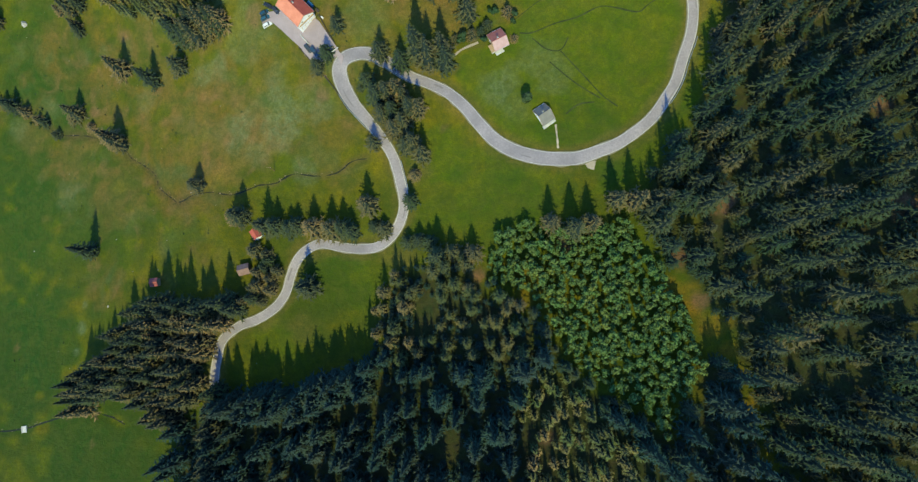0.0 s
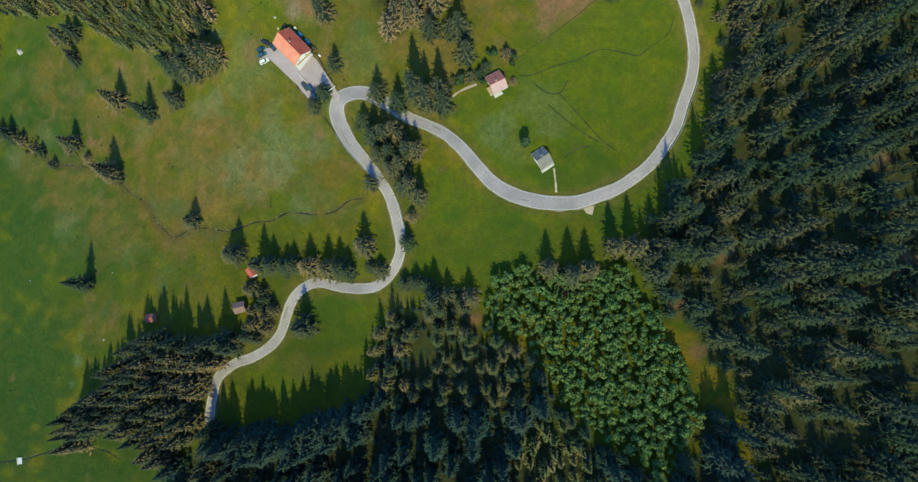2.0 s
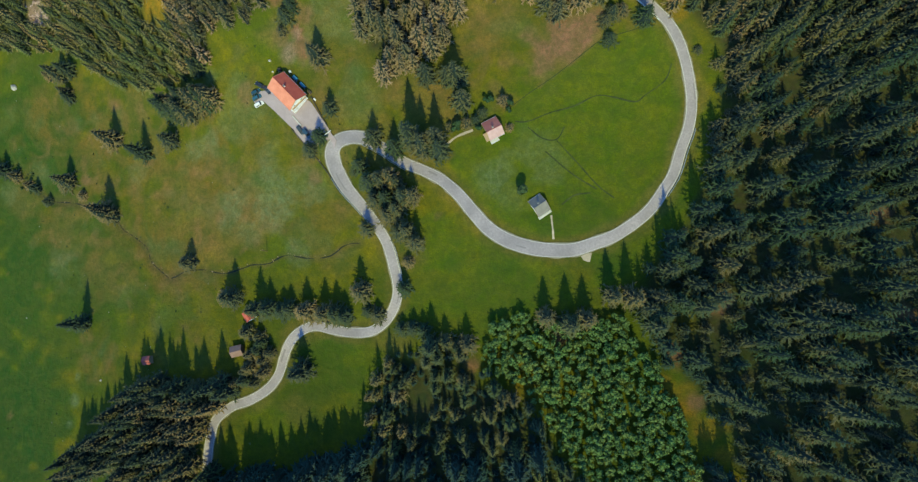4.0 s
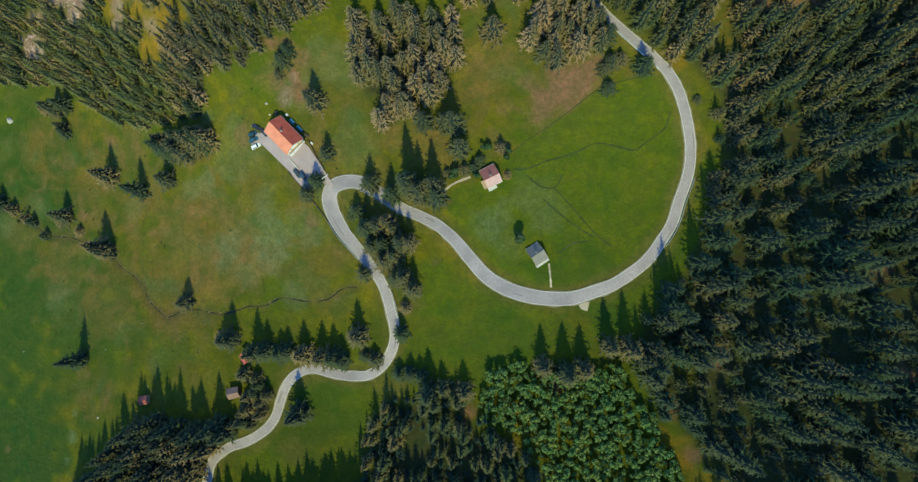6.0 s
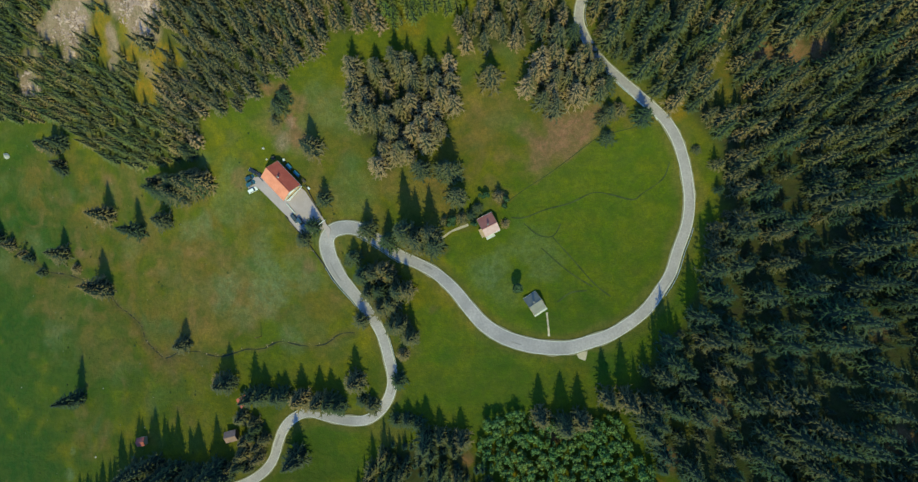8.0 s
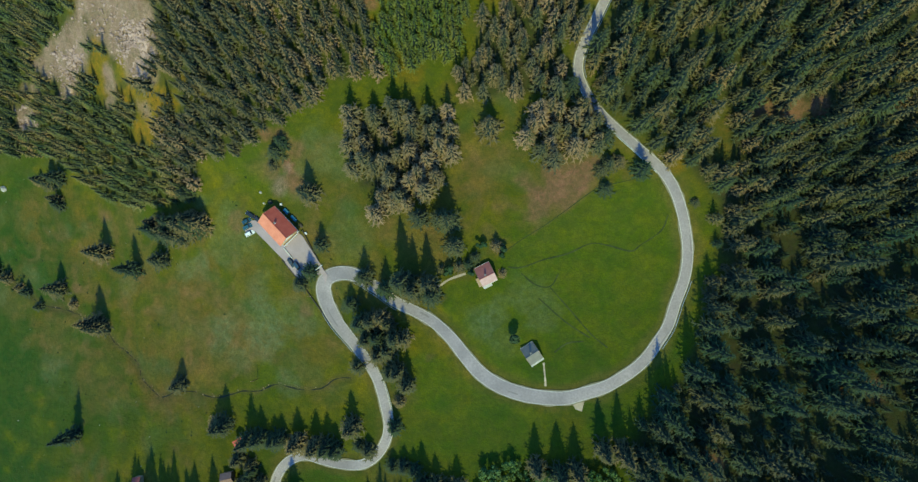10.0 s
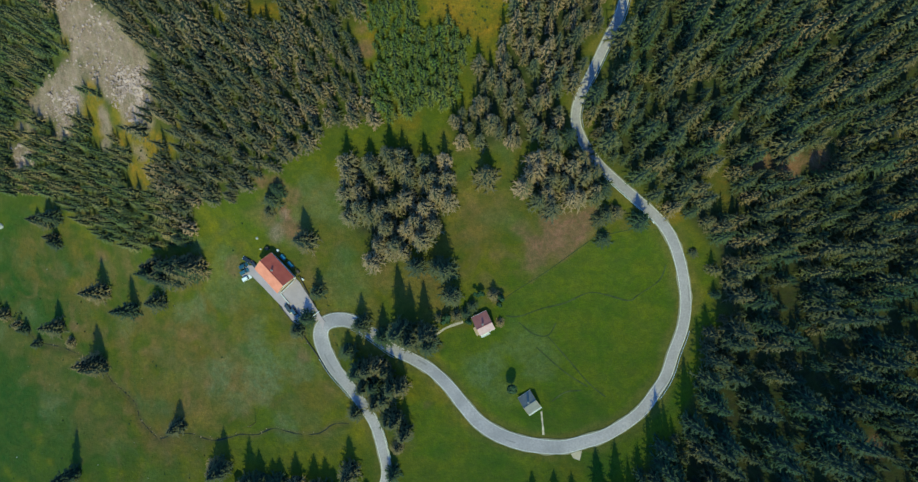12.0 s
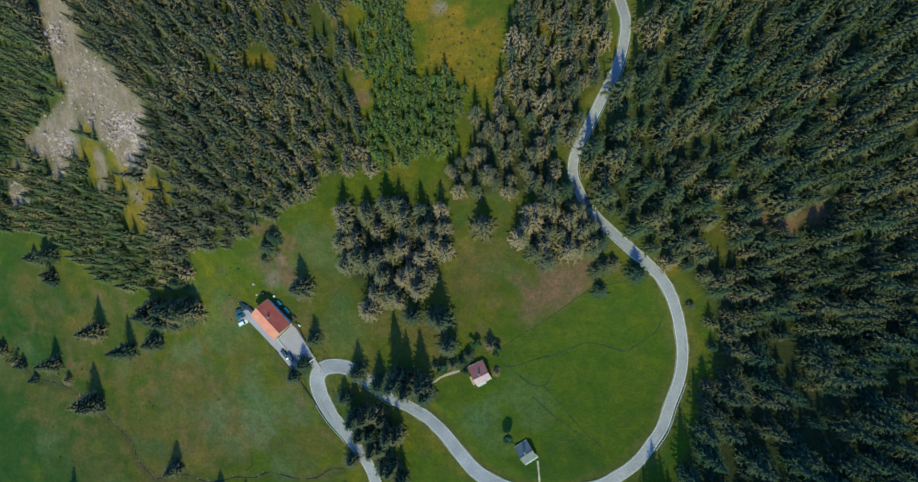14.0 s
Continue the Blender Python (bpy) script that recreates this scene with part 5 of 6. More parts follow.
# ---- houses ----
def gable_house(name, cx, cy, turn, length, width, eave, ridge, roof_mat, wall_mat, label, over=0.55, split=0.0, windows=2, deep=4.0, sunny=None):
    """A gabled house; x along the ridge. eave and ridge are heights over sea level of the plan. split: ridge shifted sideways."""
    z0 = gz(cx, cy)
    house = thing(name, pose(cx, cy, z0, 0, 0, turn), label, "house")
    e, r = eave - z0, ridge - z0
    hl, hw = length / 2 - over, width / 2 - over
    rise = (r - e) / (width / 2)
    we = e + rise * over - 0.12
    body = part("wall", prism(bmesh.new(), [(-hw, -deep), (hw, -deep), (hw, we), (split, r - 0.18), (-hw, we)], -hl, hl), wall_mat, house)
    body.matrix_basis = pose(0, 0, 0, 0, 0, 90)
    for side in (1, -1):
        y0, y1 = split, side * width / 2
        n = 14
        top = []
        for i in range(n):
            a, b = i / n, (i + 1) / n
            top += [(y0 + (y1 - y0) * a, r + (e - r) * a), (y0 + (y1 - y0) * b, r + (e - r) * b + 0.05)]
        outline = top + [(y1, e - 0.2), (y0, r - 0.2)]
        # The sunny slope takes its own paler material, sunlight put into colour.
        slope = part("roof_slope", prism(bmesh.new(), [(-q, z) for q, z in outline], -length / 2, length / 2), sunny or roof_mat if side < 0 else roof_mat, house)
        slope.matrix_basis = pose(0, 0, 0, 0, 0, 0)
        slope.data.transform(Matrix.Rotation(radians(-90), 4, "Z"))
        part("gutter", tube(bmesh.new(), (-length / 2, y1 + side * 0.08, e - 0.1), (length / 2, y1 + side * 0.08, e - 0.1), 0.09, 0.09), M_STEEL, slope, "grey metal gutter")
        part("verge_board", tilted_board(length / 2, y0, y1, r, e), M_PALE_WOOD, slope, "pale verge board")
        part("verge_board", tilted_board(-length / 2, y0, y1, r, e), M_PALE_WOOD, slope, "pale verge board")
    part("ridge_cap", tube(bmesh.new(), (-length / 2, split, r + 0.02), (length / 2, split, r + 0.02), 0.14, 0.14), roof_mat, house)
    chim = part("chimney", boxed(-length * 0.08, split + 0.5, r - 1.2, -length * 0.08 + 0.6, split + 1.0, r + 0.35, bevel=0.03), M_PLASTER, house, "white plastered chimney")
    part("chimney_cap", boxed(-length * 0.08 - 0.1, split + 0.42, r + 0.36, -length * 0.08 + 0.68, split + 1.08, r + 0.44, bevel=0.02), M_SLATE, chim, "dark slab cap")
    for side in (1, -1):
        for i in range(windows):
            x = -hl + (i + 0.5) * 2 * hl / windows
            window(house, (x, side * hw, we - 1.5), 0 if side < 0 else 180, 1.0, 1.1)
        for i in (-1, 1):
            window(house, (side * hl, i * hw * 0.45, we - 1.4), 90 if side > 0 else -90, 0.9, 1.1)
    door = part("door", boxed(-0.5, -0.04, 0, 0.5, 0.06, 2.05, bevel=0.02), M_WOOD, house, "brown wooden door")
    door.matrix_basis = pose(hl * 0.3, -hw - 0.02, we - 2.6)
    part("door_handle", tube(bmesh.new(), (0.36, -0.1, 1.0), (0.46, -0.1, 1.0), 0.02, 0.02), M_STEEL, door, "steel handle")
    return house, (hl, hw, we, r)


def tilted_board(x, y0, y1, r, e):
    bm = bmesh.new()
    a = [bm.verts.new((x + d, y, z)) for d in (-0.03, 0.05) for y, z in ((y0, r + 0.08), (y1, e + 0.08), (y1, e - 0.24), (y0, r - 0.24))]
    bm.faces.new(a[:4]), bm.faces.new(a[4:][::-1])
    for i in range(4):
        j = (i + 1) % 4
        bm.faces.new((a[i], a[j], a[4 + j], a[4 + i]))
    return bm


def window(house, place, turn, w, h):
    bm = bmesh.new()
    for q in ((-w / 2, -0.06, 0, -w / 2 + 0.09, 0.06, h), (w / 2 - 0.09, -0.06, 0, w / 2, 0.06, h), (-w / 2 + 0.09, -0.06, 0, w / 2 - 0.09, 0.06, 0.09), (-w / 2 + 0.09, -0.06, h - 0.09, w / 2 - 0.09, 0.06, h), (-0.035, -0.05, 0.09, 0.035, 0.05, h - 0.09)):
        box(bm, *q)
    f = part("window", bm, M_PLASTER, house, "white window frame")
    f.matrix_basis = pose(*place, 0, 0, turn)
    part("pane", boxed(-w / 2 + 0.07, -0.02, 0.07, w / 2 - 0.07, 0.02, h - 0.07), M_GLASS, f, "dark glass pane")
    part("sill", boxed(-w / 2 - 0.08, -0.16, -0.07, w / 2 + 0.08, 0.04, -0.005, bevel=0.01), M_CONCRETE, f, "pale stone sill")


farm, (fl, fw, fe, fr) = gable_house("farmhouse", -83.0, 124.4, -45.3, 14.4, 9.8, 60.2, 63.3, M_TILE, M_PLASTER,
                                     "large white farmhouse under a terracotta tiled gable roof, one slope in a paler sunlit tone", windows=4, sunny=M_TILE_SUNLIT)
bal = part("balcony", boxed(fl, -fw * 0.9, fe - 1.7, fl + 1.3, fw * 0.9, fe - 1.55, bevel=0.02), M_PALE_WOOD, farm, "pale wooden balcony on the gable")
part("railing", box(boxed(fl + 1.22, -fw * 0.9, fe - 0.75, fl + 1.3, fw * 0.9, fe - 0.65), fl + 1.24, -fw * 0.9, fe - 1.55, fl + 1.28, fw * 0.9, fe - 0.75), M_PLASTER, bal, "white balcony railing")
for i in range(5):
    y = -fw * 0.85 + i * fw * 0.425
    part("post", boxed(fl + 1.2, y - 0.06, fe - 4.2, fl + 1.3, y + 0.06, fe - 1.7), M_PALE_WOOD, bal)
for x, s in ((-3.0, 1.2), (2.4, 1.0)):
    part("roof_window", boxed(x, -2.6, fe + 0.35, x + 0.8 * s, -1.9, fe + 1.25), M_GLASS, farm, "dark roof window")

chalet, (cl, cw, ce, cr) = gable_house("chalet", 4.4, 105.6, 27.0, 6.6, 8.0, 65.8, 68.7, M_TILE_MAROON, M_PALE_WOOD,
                                       "small pale chalet with a maroon tiled roof, one slope in sunlit pink", over=0.45, split=-0.9, sunny=M_TILE_PINK)
porch = part("porch", boxed(-cl - 1.5, -cw * 0.95, -0.9, -cl, -cw * 0.05, 0.55, bevel=0.04), M_PLASTER, chalet, "white plastered porch with terrace")
part("porch_roof", boxed(-cl - 1.7, -cw * 1.0, 0.62, -cl + 0.05, 0.0, 0.74, bevel=0.02), M_PALE_WOOD, porch, "pale flat porch roof")
part("terrace", boxed(-cl - 0.3, -cw - 1.6, -1.2, 0.6, -cw, 0.2, bevel=0.03), M_CONCRETE, chalet, "pale stone terrace")

cabin, (kl, kw, ke, kr) = gable_house("cabin", 23.0, 74.4, 34.0, 5.8, 7.8, 63.6, 66.5, M_SLATE, M_PLASTER,
                                      "small white cabin with a grey gable roof", over=0.4)
part("terrace", boxed(-kl - 0.4, -kw - 1.3, -1.6, kl + 0.5, -kw, 0.0, bevel=0.03), M_CONCRETE, cabin, "pale stone apron around the cabin")
part("dormer", prism(bmesh.new(), [(0.5, kr - gz(23.0, 74.4) - 1.5), (1.5, kr - gz(23.0, 74.4) - 1.5), (1.0, kr - gz(23.0, 74.4) - 0.6)], 0.6, 2.0), M_DARK, cabin, "dark roof dormer")


def shed(cx, cy, turn, length, width, h, roof_mat, wall_mat, label):
    z = gz(cx, cy)
    ob = thing("shed", pose(cx, cy, z, 0, 0, turn), label, "shed", "sheds by the lower road")
    w, e = width / 2, h
    body = part("wall", prism(bmesh.new(), [(-w + 0.3, -2.0), (w - 0.3, -2.0), (w - 0.3, e), (0, e + w * 0.6), (-w + 0.3, e)], -length / 2 + 0.3, length / 2 - 0.3), wall_mat, ob)
    body.matrix_basis = pose(0, 0, 0, 0, 0, 90)
    for side in (1, -1):
        bm = bmesh.new()
        o = [(0, e + w * 0.62), (side * w, e - 0.05), (side * w, e + 0.1), (0, e + w * 0.62 + 0.16)]
        prism(bm, o, -length / 2, length / 2)
        s = part("roof_slope", bm, roof_mat, ob)
        s.matrix_basis = pose(0, 0, 0, 0, 0, 90)
    part("door", boxed(-0.5, -w + 0.22, 0.0, 0.5, -w + 0.3, 1.9), M_DARK, ob, "dark plank door")
    return ob


shed(-104.6, 28.6, -58.0, 4.6, 4.4, 3.6, M_TILE, M_PLASTER, "small shed with an orange tiled roof under the spruces")
shed(-110.6, 12.6, 14.0, 5.4, 5.0, 3.0, M_BROWN_ROOF, M_WOOD, "brown-roofed wooden hut beside the wood")
shed(-156.8, 7.0, 8.0, 3.8, 4.0, 3.0, M_RED_ROOF, M_PALE_WOOD, "tiny red-roofed hut at the wood's edge")


# ---- vehicles ----
def car(x, y, turn, colour, label, length=4.3, high=1.48, van=False):
    z = (float(court_z(x, y)) if inside([x], [y], court_poly)[0] else gz(x, y) + 0.02)
    ob = thing("car", pose(x, y, z, math.degrees(math.atan(SLOPE_Y)), 0, turn), label, "car", "parked cars")
    mat = paint("car_paint", colour)
    a, w = length / 2, 0.88
    bm = bmesh.new()
    prism(bm, [(-a, 0.32), (a, 0.30), (a, 0.66), (a * 0.86, 0.78), (a * 0.42, 0.88), (-a * 0.9, 0.92), (-a, 0.8)], -w, w)
    bmesh.ops.bevel(bm, geom=list(bm.edges), offset=0.07, segments=2, affect="EDGES")
    body = part("body", bm, mat, ob)
    back = -a * (0.97 if van else 0.82)
    bm = bmesh.new()
    lower, upper = [(back, 0.86), (a * 0.5, 0.84)], [(back + 0.25, high - 0.06), (a * 0.2, high - 0.06)]
    vs = [bm.verts.new((px, s * q, pz)) for s in (-1, 1) for (px, pz), q in ((lower[0], 0.8), (lower[1], 0.8), (upper[1], 0.64), (upper[0], 0.64))]
    for q in ((0, 1, 2, 3), (7, 6, 5, 4), (0, 4, 5, 1), (1, 5, 6, 2), (2, 6, 7, 3), (3, 7, 4, 0)):
        bm.faces.new([vs[i] for i in q])
    part("window_band", bm, M_GLASS, body, "dark car windows")
    part("roof_panel", boxed(back + 0.22, -0.66, high - 0.07, a * 0.22, 0.66, high, bevel=0.03), mat, body)
    for sx in (0.62, -0.62):
        for sy in (0.8, -0.8):
            wheel = part("wheel", tube(bmesh.new(), (sx * a, sy - 0.1, 0.31), (sx * a, sy + 0.1, 0.31), 0.31, 0.31, 14), M_TYRE, ob, "black tyre")
            part("rim", tube(bmesh.new(), (sx * a, sy - 0.115, 0.31), (sx * a, sy + 0.115, 0.31), 0.19, 0.19, 10), M_STEEL, wheel, "silver rim")
    for sy in (0.6, -0.6):
        part("headlight", boxed(a - 0.1, sy - 0.16, 0.6, a + 0.015, sy + 0.16, 0.72, bevel=0.02), M_PLASTER, body, "clear headlight")
        part("tail_light", boxed(-a - 0.012, sy - 0.14, 0.68, -a + 0.1, sy + 0.14, 0.82, bevel=0.02), M_RED_ROOF, body, "red tail light")
    return ob


SLOPE_Y = 0.04
car(-97.9, 129.9, 150, (0.02, 0.022, 0.025), "black car parked on the grass by the farmhouse")
car(-99.9, 127.3, 28, (0.02, 0.06, 0.09), "dark blue car parked beside the farmhouse")
car(-99.4, 124.8, 28, (0.03, 0.09, 0.13), "blue car parked between two others")
car(-98.6, 122.0, 28, (0.75, 0.75, 0.74), "white car parked at the meadow's edge")
car(-94.3, 127.6, -48, (0.03, 0.03, 0.035), "black car parked against the farmhouse wall")
car(-78.9, 109.3, -52, (0.045, 0.055, 0.06), "dark estate car parked in the yard", 4.6)
car(-75.9, 107.6, -52, (0.03, 0.06, 0.10), "dark blue van parked in the yard", 4.8, 1.9, True)

# ---- farm clutter ----
for x, y, sx, sy, h, turn, mat, label in ((-80.6, 131.2, 2.6, 1.6, 1.2, -45, M_TARP, "firewood pile under a blue tarpaulin"), (-77.4, 128.2, 3.2, 1.3, 1.1, -45, M_TARP, "blue tarpaulin over stacked timber"),
                                          (-74.2, 125.2, 1.8, 1.2, 1.0, -45, M_DARK, "dark timber stack by the back wall"), (-87.5, 134.9, 1.6, 1.2, 1.6, 10, M_DARK, "dark wooden crate behind the farmhouse"),
                                          (-82.8, 134.0, 1.0, 1.0, 0.8, 20, M_PLASTER, "white tank behind the farmhouse"), (-90.8, 134.5, 0.8, 0.6, 0.7, 40, M_CONCRETE, "pale concrete block near the farmhouse"),
                                          (-72.0, 121.9, 1.2, 0.7, 0.9, -45, M_PLASTER, "white bench by the yard")):
    ob = thing("supply_stack", pose(x, y, gz(x, y) - 0.05, 0, 0, turn), label, "stack", "clutter round the farmhouse")
    bm = box(bmesh.new(), -sx / 2, -sy / 2, -0.3, sx / 2, sy / 2, h, bevel=0.12, taper=0.86)
    part("cover", bm, mat, ob)
    part("base", boxed(-sx / 2 - 0.1, -sy / 2 - 0.1, -0.4, sx / 2 + 0.1, sy / 2 + 0.1, 0.08), M_WOOD, ob, "wooden pallet")

z = float(court_z(-67.0, 107.0))
gate = thing("barrier", pose(-66.9, 106.9, z, 0, 0, 38), "white wooden beam barrier at the yard's mouth", "barrier")
part("beam", boxed(-2.6, -0.12, 0.7, 2.6, 0.12, 0.95, bevel=0.03), M_PLASTER, gate)
for x in (-2.3, 2.3):
    part("post", boxed(x - 0.12, -0.1, -0.6, x + 0.12, 0.1, 0.7), M_WOOD, gate, "wooden post")


def wall_line(flat, high, thick, mat, label):
    """A low wall or kerb along a line."""
    line = smooth_line(pairs(flat), 1.0)
    z = ground_z(*line.T) + high
    ob = ribbon("low_wall", line, z, thick / 2, -thick / 2, high + 0.6, mat)
    return tagged(ob, label, "wall", kind="structure")


wall_line([-73.6, 123.2, -70.2, 116.6, -66.2, 109.8], 0.7, 0.35, M_DARK, "low dark wall along the yard")
wall_line([-83.6, 110.6, -77.5, 103.6, -72.4, 97.8, -68.0, 92.4, -65.1, 88.4, -60.6, 81.2], 0.55, 0.35, M_DARK, "low dark retaining wall below the yard and hairpin")


wall_line([-82.6, 115.7, -80.2, 113.0, -78.4, 111.0], 0.8, 0.4, M_CONCRETE, "low pale wall across the farm's yard")


# ---- roadside ----
def guardrail(start, stop, side, label):
    """Posts and a steel band along a stretch of the road, start and stop in metres along it."""
    line = road_line[start:stop] + sides(road_line)[start:stop] * (side * (road_half[start:stop] + 0.45))[:, None]
    zz = road_z[start:stop]
    mid = len(line) // 2
    ob = thing("guardrail", pose(line[mid, 0], line[mid, 1], zz[mid] - 0.1), label, "guardrail")
    org = np.array((line[mid, 0], line[mid, 1], zz[mid] - 0.1))
    nrm = sides(line)
    prof = [(-0.04, 0.45), (0.04, 0.5), (-0.02, 0.6), (0.04, 0.7), (-0.04, 0.75), (-0.09, 0.75), (-0.09, 0.45)]
    n, k = len(line), len(prof)
    v = np.array([[*(line[i] + nrm[i] * p), zz[i] + q] for i in range(n) for p, q in prof]) - org
    f = [(i * k + j, i * k + (j + 1) % k, (i + 1) * k + (j + 1) % k, (i + 1) * k + j) for i in range(n - 1) for j in range(k)]
    part("rail", mesh_np("rail", v, f, [M_STEEL]), None, ob)
    me = None
    for i in range(0, n, 3):
        if me is None:
            post = part("post", boxed(-0.05, -0.05, -0.6, 0.05, 0.05, 0.78), M_STEEL, ob)
            me = post.data
        else:
            post = new("post", me)
            post.parent = ob
        post.location = (line[i, 0] - org[0], line[i, 1] - org[1], zz[i] - org[2])
    return ob


def along(x, y):
    return int(np.hypot(road_line[:, 0] - x, road_line[:, 1] - y).argmin())


for (x0, y0), (x1, y1), side, label in (((-49, 106), (-29, 95), -1, "steel guardrail on the valley side after the hairpin"),
                                        ((-66, 89), (-48, 75), 1, "steel guardrail inside the hairpin"),
                                        ((46, 170), (70, 146), 1, "steel guardrail on the upper road's valley side"),
                                        ((40, 180), (58, 230), -1, "steel guardrail beside the upper forest road"),
                                        ((84, 105), (70, 80), -1, "steel guardrail along the forest bend"),
                                        ((-38, 46), (-36, 60), -1, "steel guardrail on the lower bend")):
    a, b = sorted((along(x0, y0), along(x1, y1)))
    if b - a > 4:
        guardrail(a, b, side, label)


def utility_pole(x, y, h):
    ob = thing("utility_pole", pose(x, y, gz(x, y)), "slim weathered wooden pole at the roadside", "pole", "roadside poles")
    part("shaft", tube(bmesh.new(), (0, 0, -0.8), (0, 0, h), 0.16, 0.11, 10), M_WOOD, ob)
    part("cross_arm", boxed(-0.7, -0.06, h - 0.6, 0.7, 0.06, h - 0.45), M_WOOD, ob)
    for s in (-0.6, 0.6):
        part("insulator", tube(bmesh.new(), (s, 0, h - 0.45), (s, 0, h - 0.25), 0.05, 0.03, 8), M_PLASTER, ob, "white insulator")


utility_pole(49.5, 216.8, 8.0)
utility_pole(22.0, 163.0, 8.0)
utility_pole(-97.0, 57.5, 7.0)
utility_pole(-69.6, 95.2, 4.5)


# ---- stones ----
def rock_shape(seed, squash=0.7):
    g = np.random.default_rng(seed)
    bm = bmesh.new()
    bmesh.ops.create_icosphere(bm, subdivisions=1, radius=1.0)
    for v in bm.verts:
        v.co *= g.uniform(0.72, 1.2)
        v.co.z *= squash
    me = np.array([v.co[:] for v in bm.verts]), np.array([[w.index for w in f.verts] for f in bm.faces])
    bm.free()
    return me


ROCKS = [rock_shape(900 + i) for i in range(6)]


def stones(name, places, sizes, mat, label, seed, sink=0.25):
    g = np.random.default_rng(seed)
    zs = ground_z(places[:, 0], places[:, 1])
    vs, fs, o = [], [], 0
    for (x, y), z, s in zip(places, zs, sizes):
        v, f = ROCKS[g.integers(len(ROCKS))]
        a = g.uniform(0, 6.28)
        c, q = math.cos(a), math.sin(a)
        vs.append(np.c_[(v[:, 0] * c - v[:, 1] * q) * s + x, (v[:, 0] * q + v[:, 1] * c) * s + y, v[:, 2] * s + z + s * (0.5 - sink)])
        fs.append(f + o)
        o += len(v)
    me = mesh_np(name, np.vstack(vs), np.vstack(fs), [mat])
    return tagged(new(name, me), label, "stones", kind="stuff")


def stone_places(poly, count, seed, cores):
    """Places in a polygon, crowding towards the cores (x, y, radius)."""
    g = np.random.default_rng(seed)
    out = []
    for x, y, r, share in cores:
        p = np.array((x, y)) + g.normal(0, r, (int(count * share * 2), 2))
        p = p[inside(p[:, 0], p[:, 1], poly)]
        out.append(p[:int(count * share)])
    return np.vstack(out)


p = np.vstack([stone_places(q, n, 77, SCREE_CORES) for q, n in ((scree_poly, 3000), (scree_left_poly, 3000))])
stones("scree_rubble", p, np.random.default_rng(78).gamma(2.0, 0.13, len(p)) + 0.1, M_SCREE, "pale grey rubble spilled down the scree", 79)
p = stone_places(scree_b_poly, 160, 80, [(*scree_b_poly.mean(0), 6, 1.0)])
stones("scree_rubble", p, np.random.default_rng(81).gamma(2.2, 0.16, len(p)) + 0.12, M_SCREE, "grey rubble in the western wood", 82)
for line, name, count, seed in ((stream_line[25:], "stream_stones", 120, 83), (brook_line, "brook_stones", 90, 85)):
    g = np.random.default_rng(seed)
    i = g.integers(len(line), size=count)
    p = line[i] + sides(line)[i] * (g.normal(0.6, 0.35, count))[:, None]
    stones(name, p, g.gamma(2, 0.05, count) + 0.04, M_TAN, "pale stones lining the stream bed", seed + 1)
g = np.random.default_rng(87)
p = np.c_[g.uniform(-250, -95, 90), g.uniform(-60, 175, 90)]
stones("meadow_stones", p, g.gamma(1.6, 0.05, len(p)) + 0.06, M_STONE, "small stones scattered over the meadow", 88)


def boulder(x, y, s, label):
    v, f = rock_shape(int(abs(x * 7 + y)), 0.6)
    me = mesh_np("boulder", v * s, f, [M_STONE])
    ob = new("boulder", me)
    ob.location = (x, y, gz(x, y) + s * 0.15)
    return tagged(ob, label, "boulder", "meadow boulders")


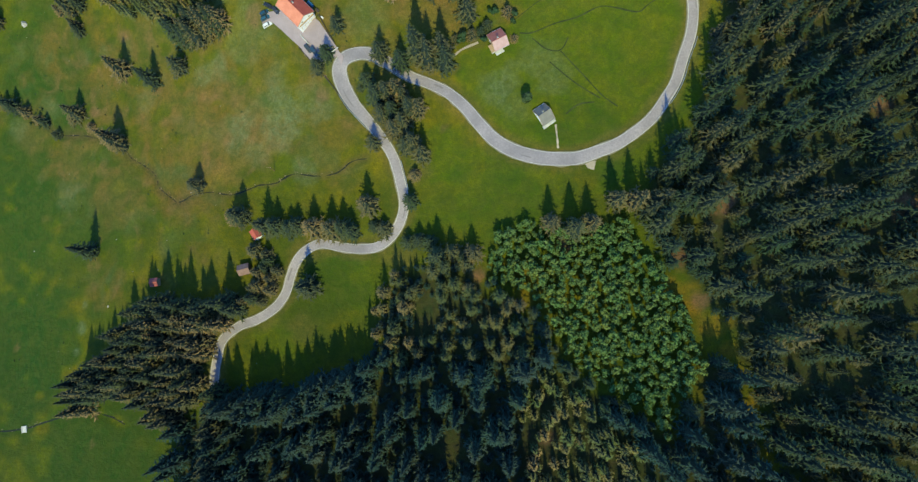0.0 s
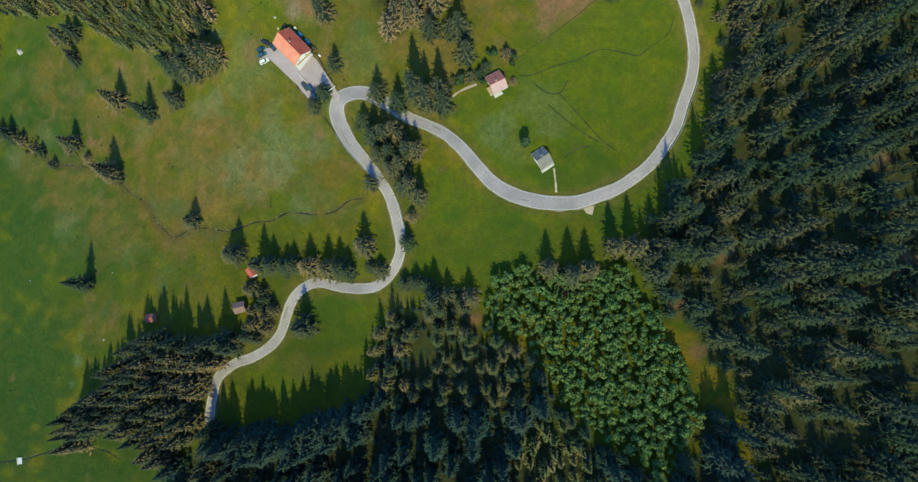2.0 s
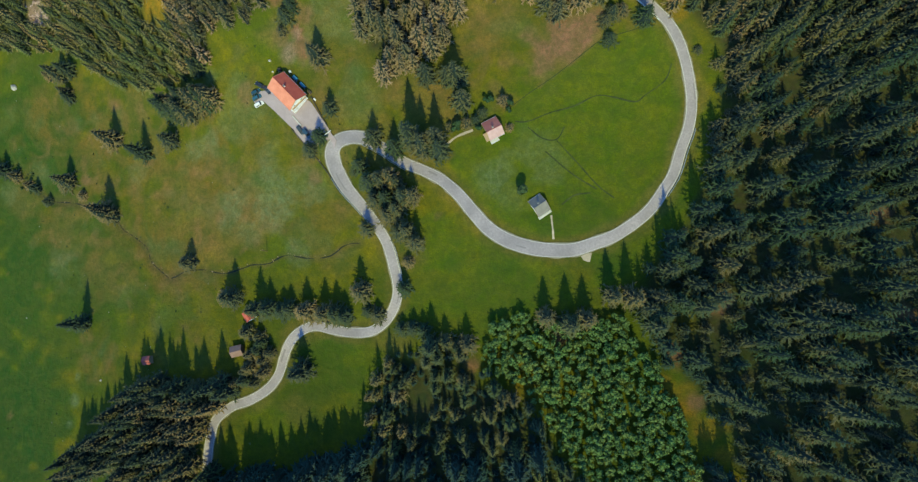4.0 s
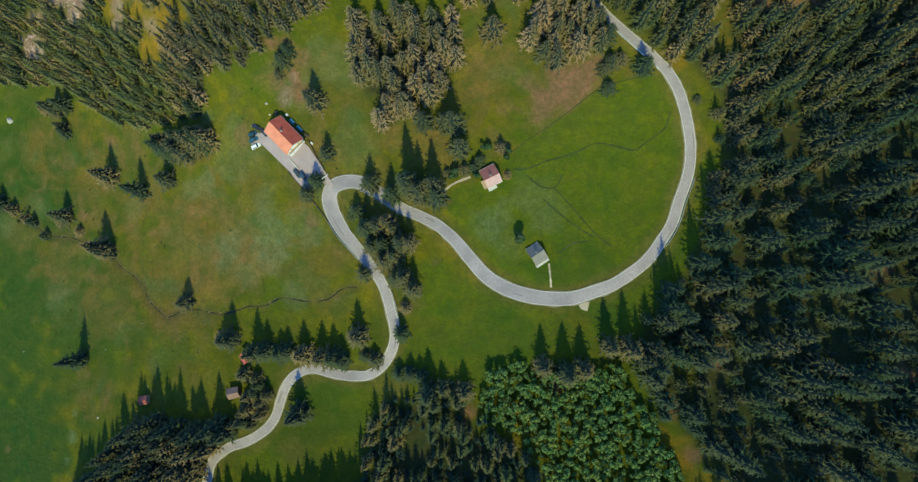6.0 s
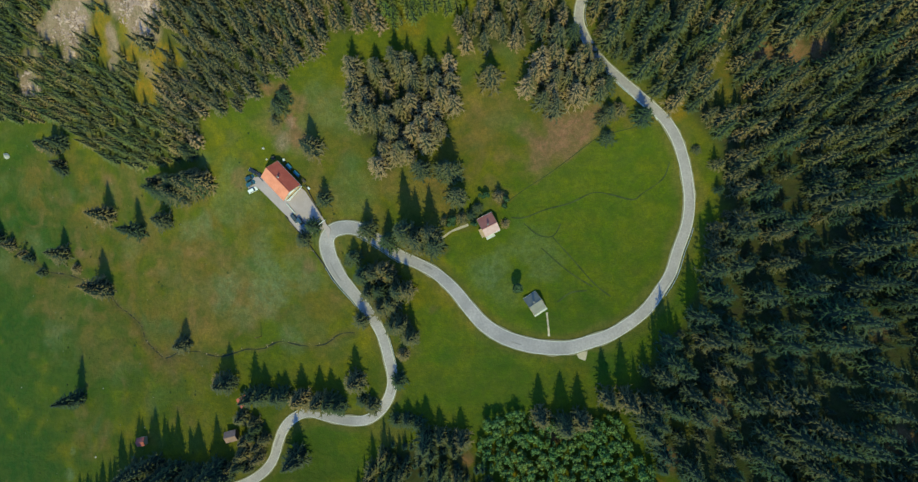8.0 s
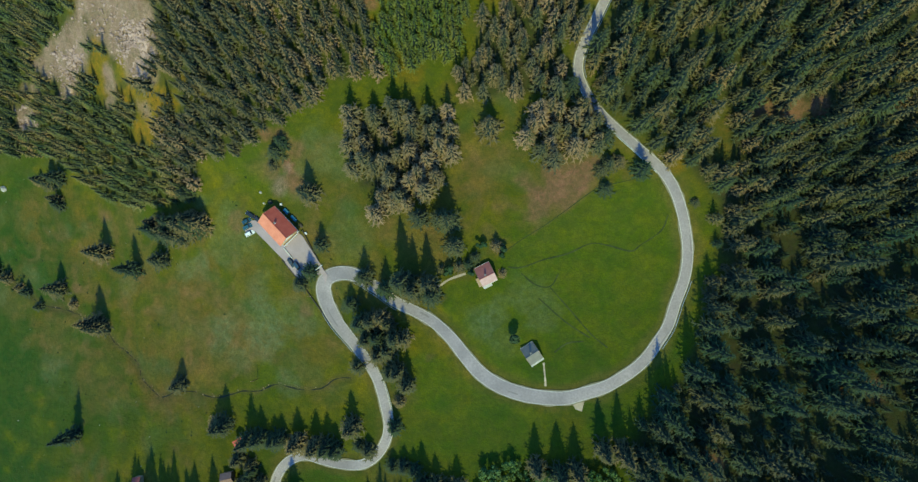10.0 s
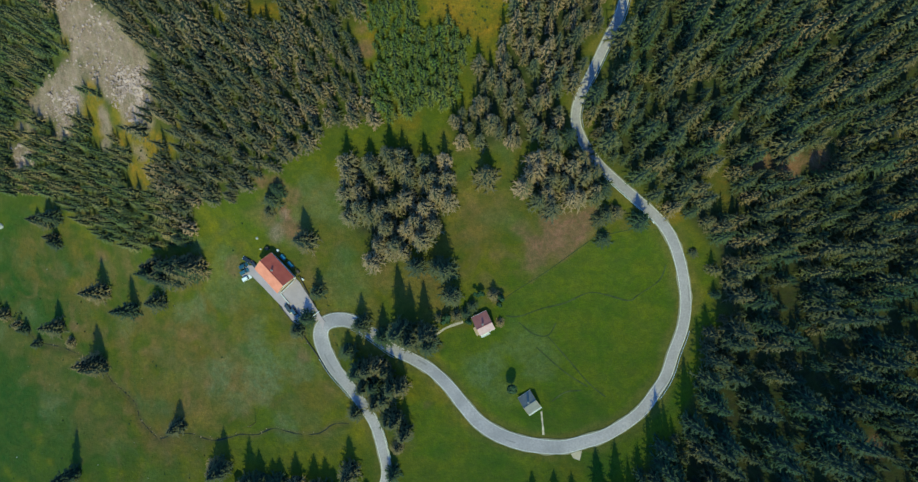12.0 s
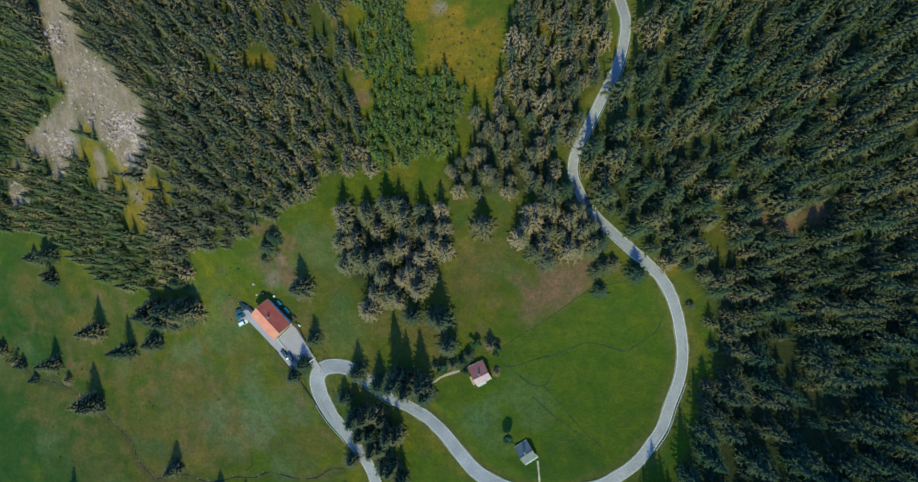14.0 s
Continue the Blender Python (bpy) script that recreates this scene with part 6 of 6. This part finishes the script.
boulder(-249.8, 146.9, 1.9, "pale grey boulder lying on the meadow")
boulder(-187.0, -4.5, 0.7, "small grey boulder lying on the lower meadow")
boulder(-23.9, 96.2, 0.9, "pale stone block beside the road")
boulder(-92.0, 139.0, 0.7, "pale stone near the farmhouse")
boulder(-38.0, 74.5, 0.7, "pale stone at the culvert")
z = gz(-237.2, -67.4)
slab = thing("culvert", pose(-237.2, -67.4, z, 0, 0, 8), "white concrete culvert slab over the brook", "culvert")
part("slab", boxed(-1.3, -1.6, -0.2, 1.3, 1.6, 0.75, bevel=0.05), M_CONCRETE, slab)
part("kerb", boxed(-1.3, -1.75, 0.7, -1.0, 1.75, 0.95, bevel=0.03), M_CONCRETE, slab)
part("kerb", boxed(1.0, -1.75, 0.7, 1.3, 1.75, 0.95, bevel=0.03), M_CONCRETE, slab)


# ---- low growth ----
def tufts(name, places, sizes, mat, label, seed):
    """Low shrubs of a few dozen leaves each."""
    g = np.random.default_rng(seed)
    zs = ground_z(places[:, 0], places[:, 1])
    vs, fs, tint, o = [], [], [], 0
    for (x, y), z, s in zip(places, zs, sizes):
        n = 26
        d = g.normal(size=(n, 3))
        d /= np.linalg.norm(d, axis=1)[:, None]
        d[:, 2] = np.abs(d[:, 2]) * 0.9
        c = d * s * g.uniform(0.5, 1.0, (n, 1)) + (x, y, z)
        a = g.normal(size=(n, 3)) * s * 0.3
        b = g.normal(size=(n, 3)) * s * 0.3
        v = np.stack([c - a, c + a, c + b], 1).reshape(-1, 3)
        vs.append(v), tint.append(np.full(len(v), g.uniform()))
        fs.append(np.arange(3 * n).reshape(-1, 3) + o)
        o += 3 * n
    me = mesh_np(name, np.vstack(vs), np.vstack(fs), [mat], None, dict(tint=np.concatenate(tint), tip=np.full(o, 0.7)))
    return tagged(new(name, me), label, "shrubs", kind="stuff")


g = np.random.default_rng(91)
p = np.c_[g.uniform(-260, -95, 170), g.uniform(-40, 180, 170)]
tufts("meadow_shrubs", p, g.uniform(0.12, 0.55, len(p)), M_BUSH, "scattered low shrubs on the rough meadow", 92)
p = np.vstack([np.c_[g.normal(x, r, n), g.normal(y, r, n)] for x, y, r, n in SHRUBS])
d, _ = nearest(p[:, 0], p[:, 1], road_line, 8)
p = p[d > 4.2]
tufts("glade_shrubs", p, g.uniform(0.15, 0.6, len(p)), M_BUSH, "low shrubs and saplings in the glades", 94)
i = g.integers(60, size=110)
p = stream_line[i] + g.normal(0, 2.0, (110, 2))
tufts("streamside_shrubs", p, g.uniform(0.4, 1.3, len(p)), M_BUSH, "dark shrubs along the stream", 96)
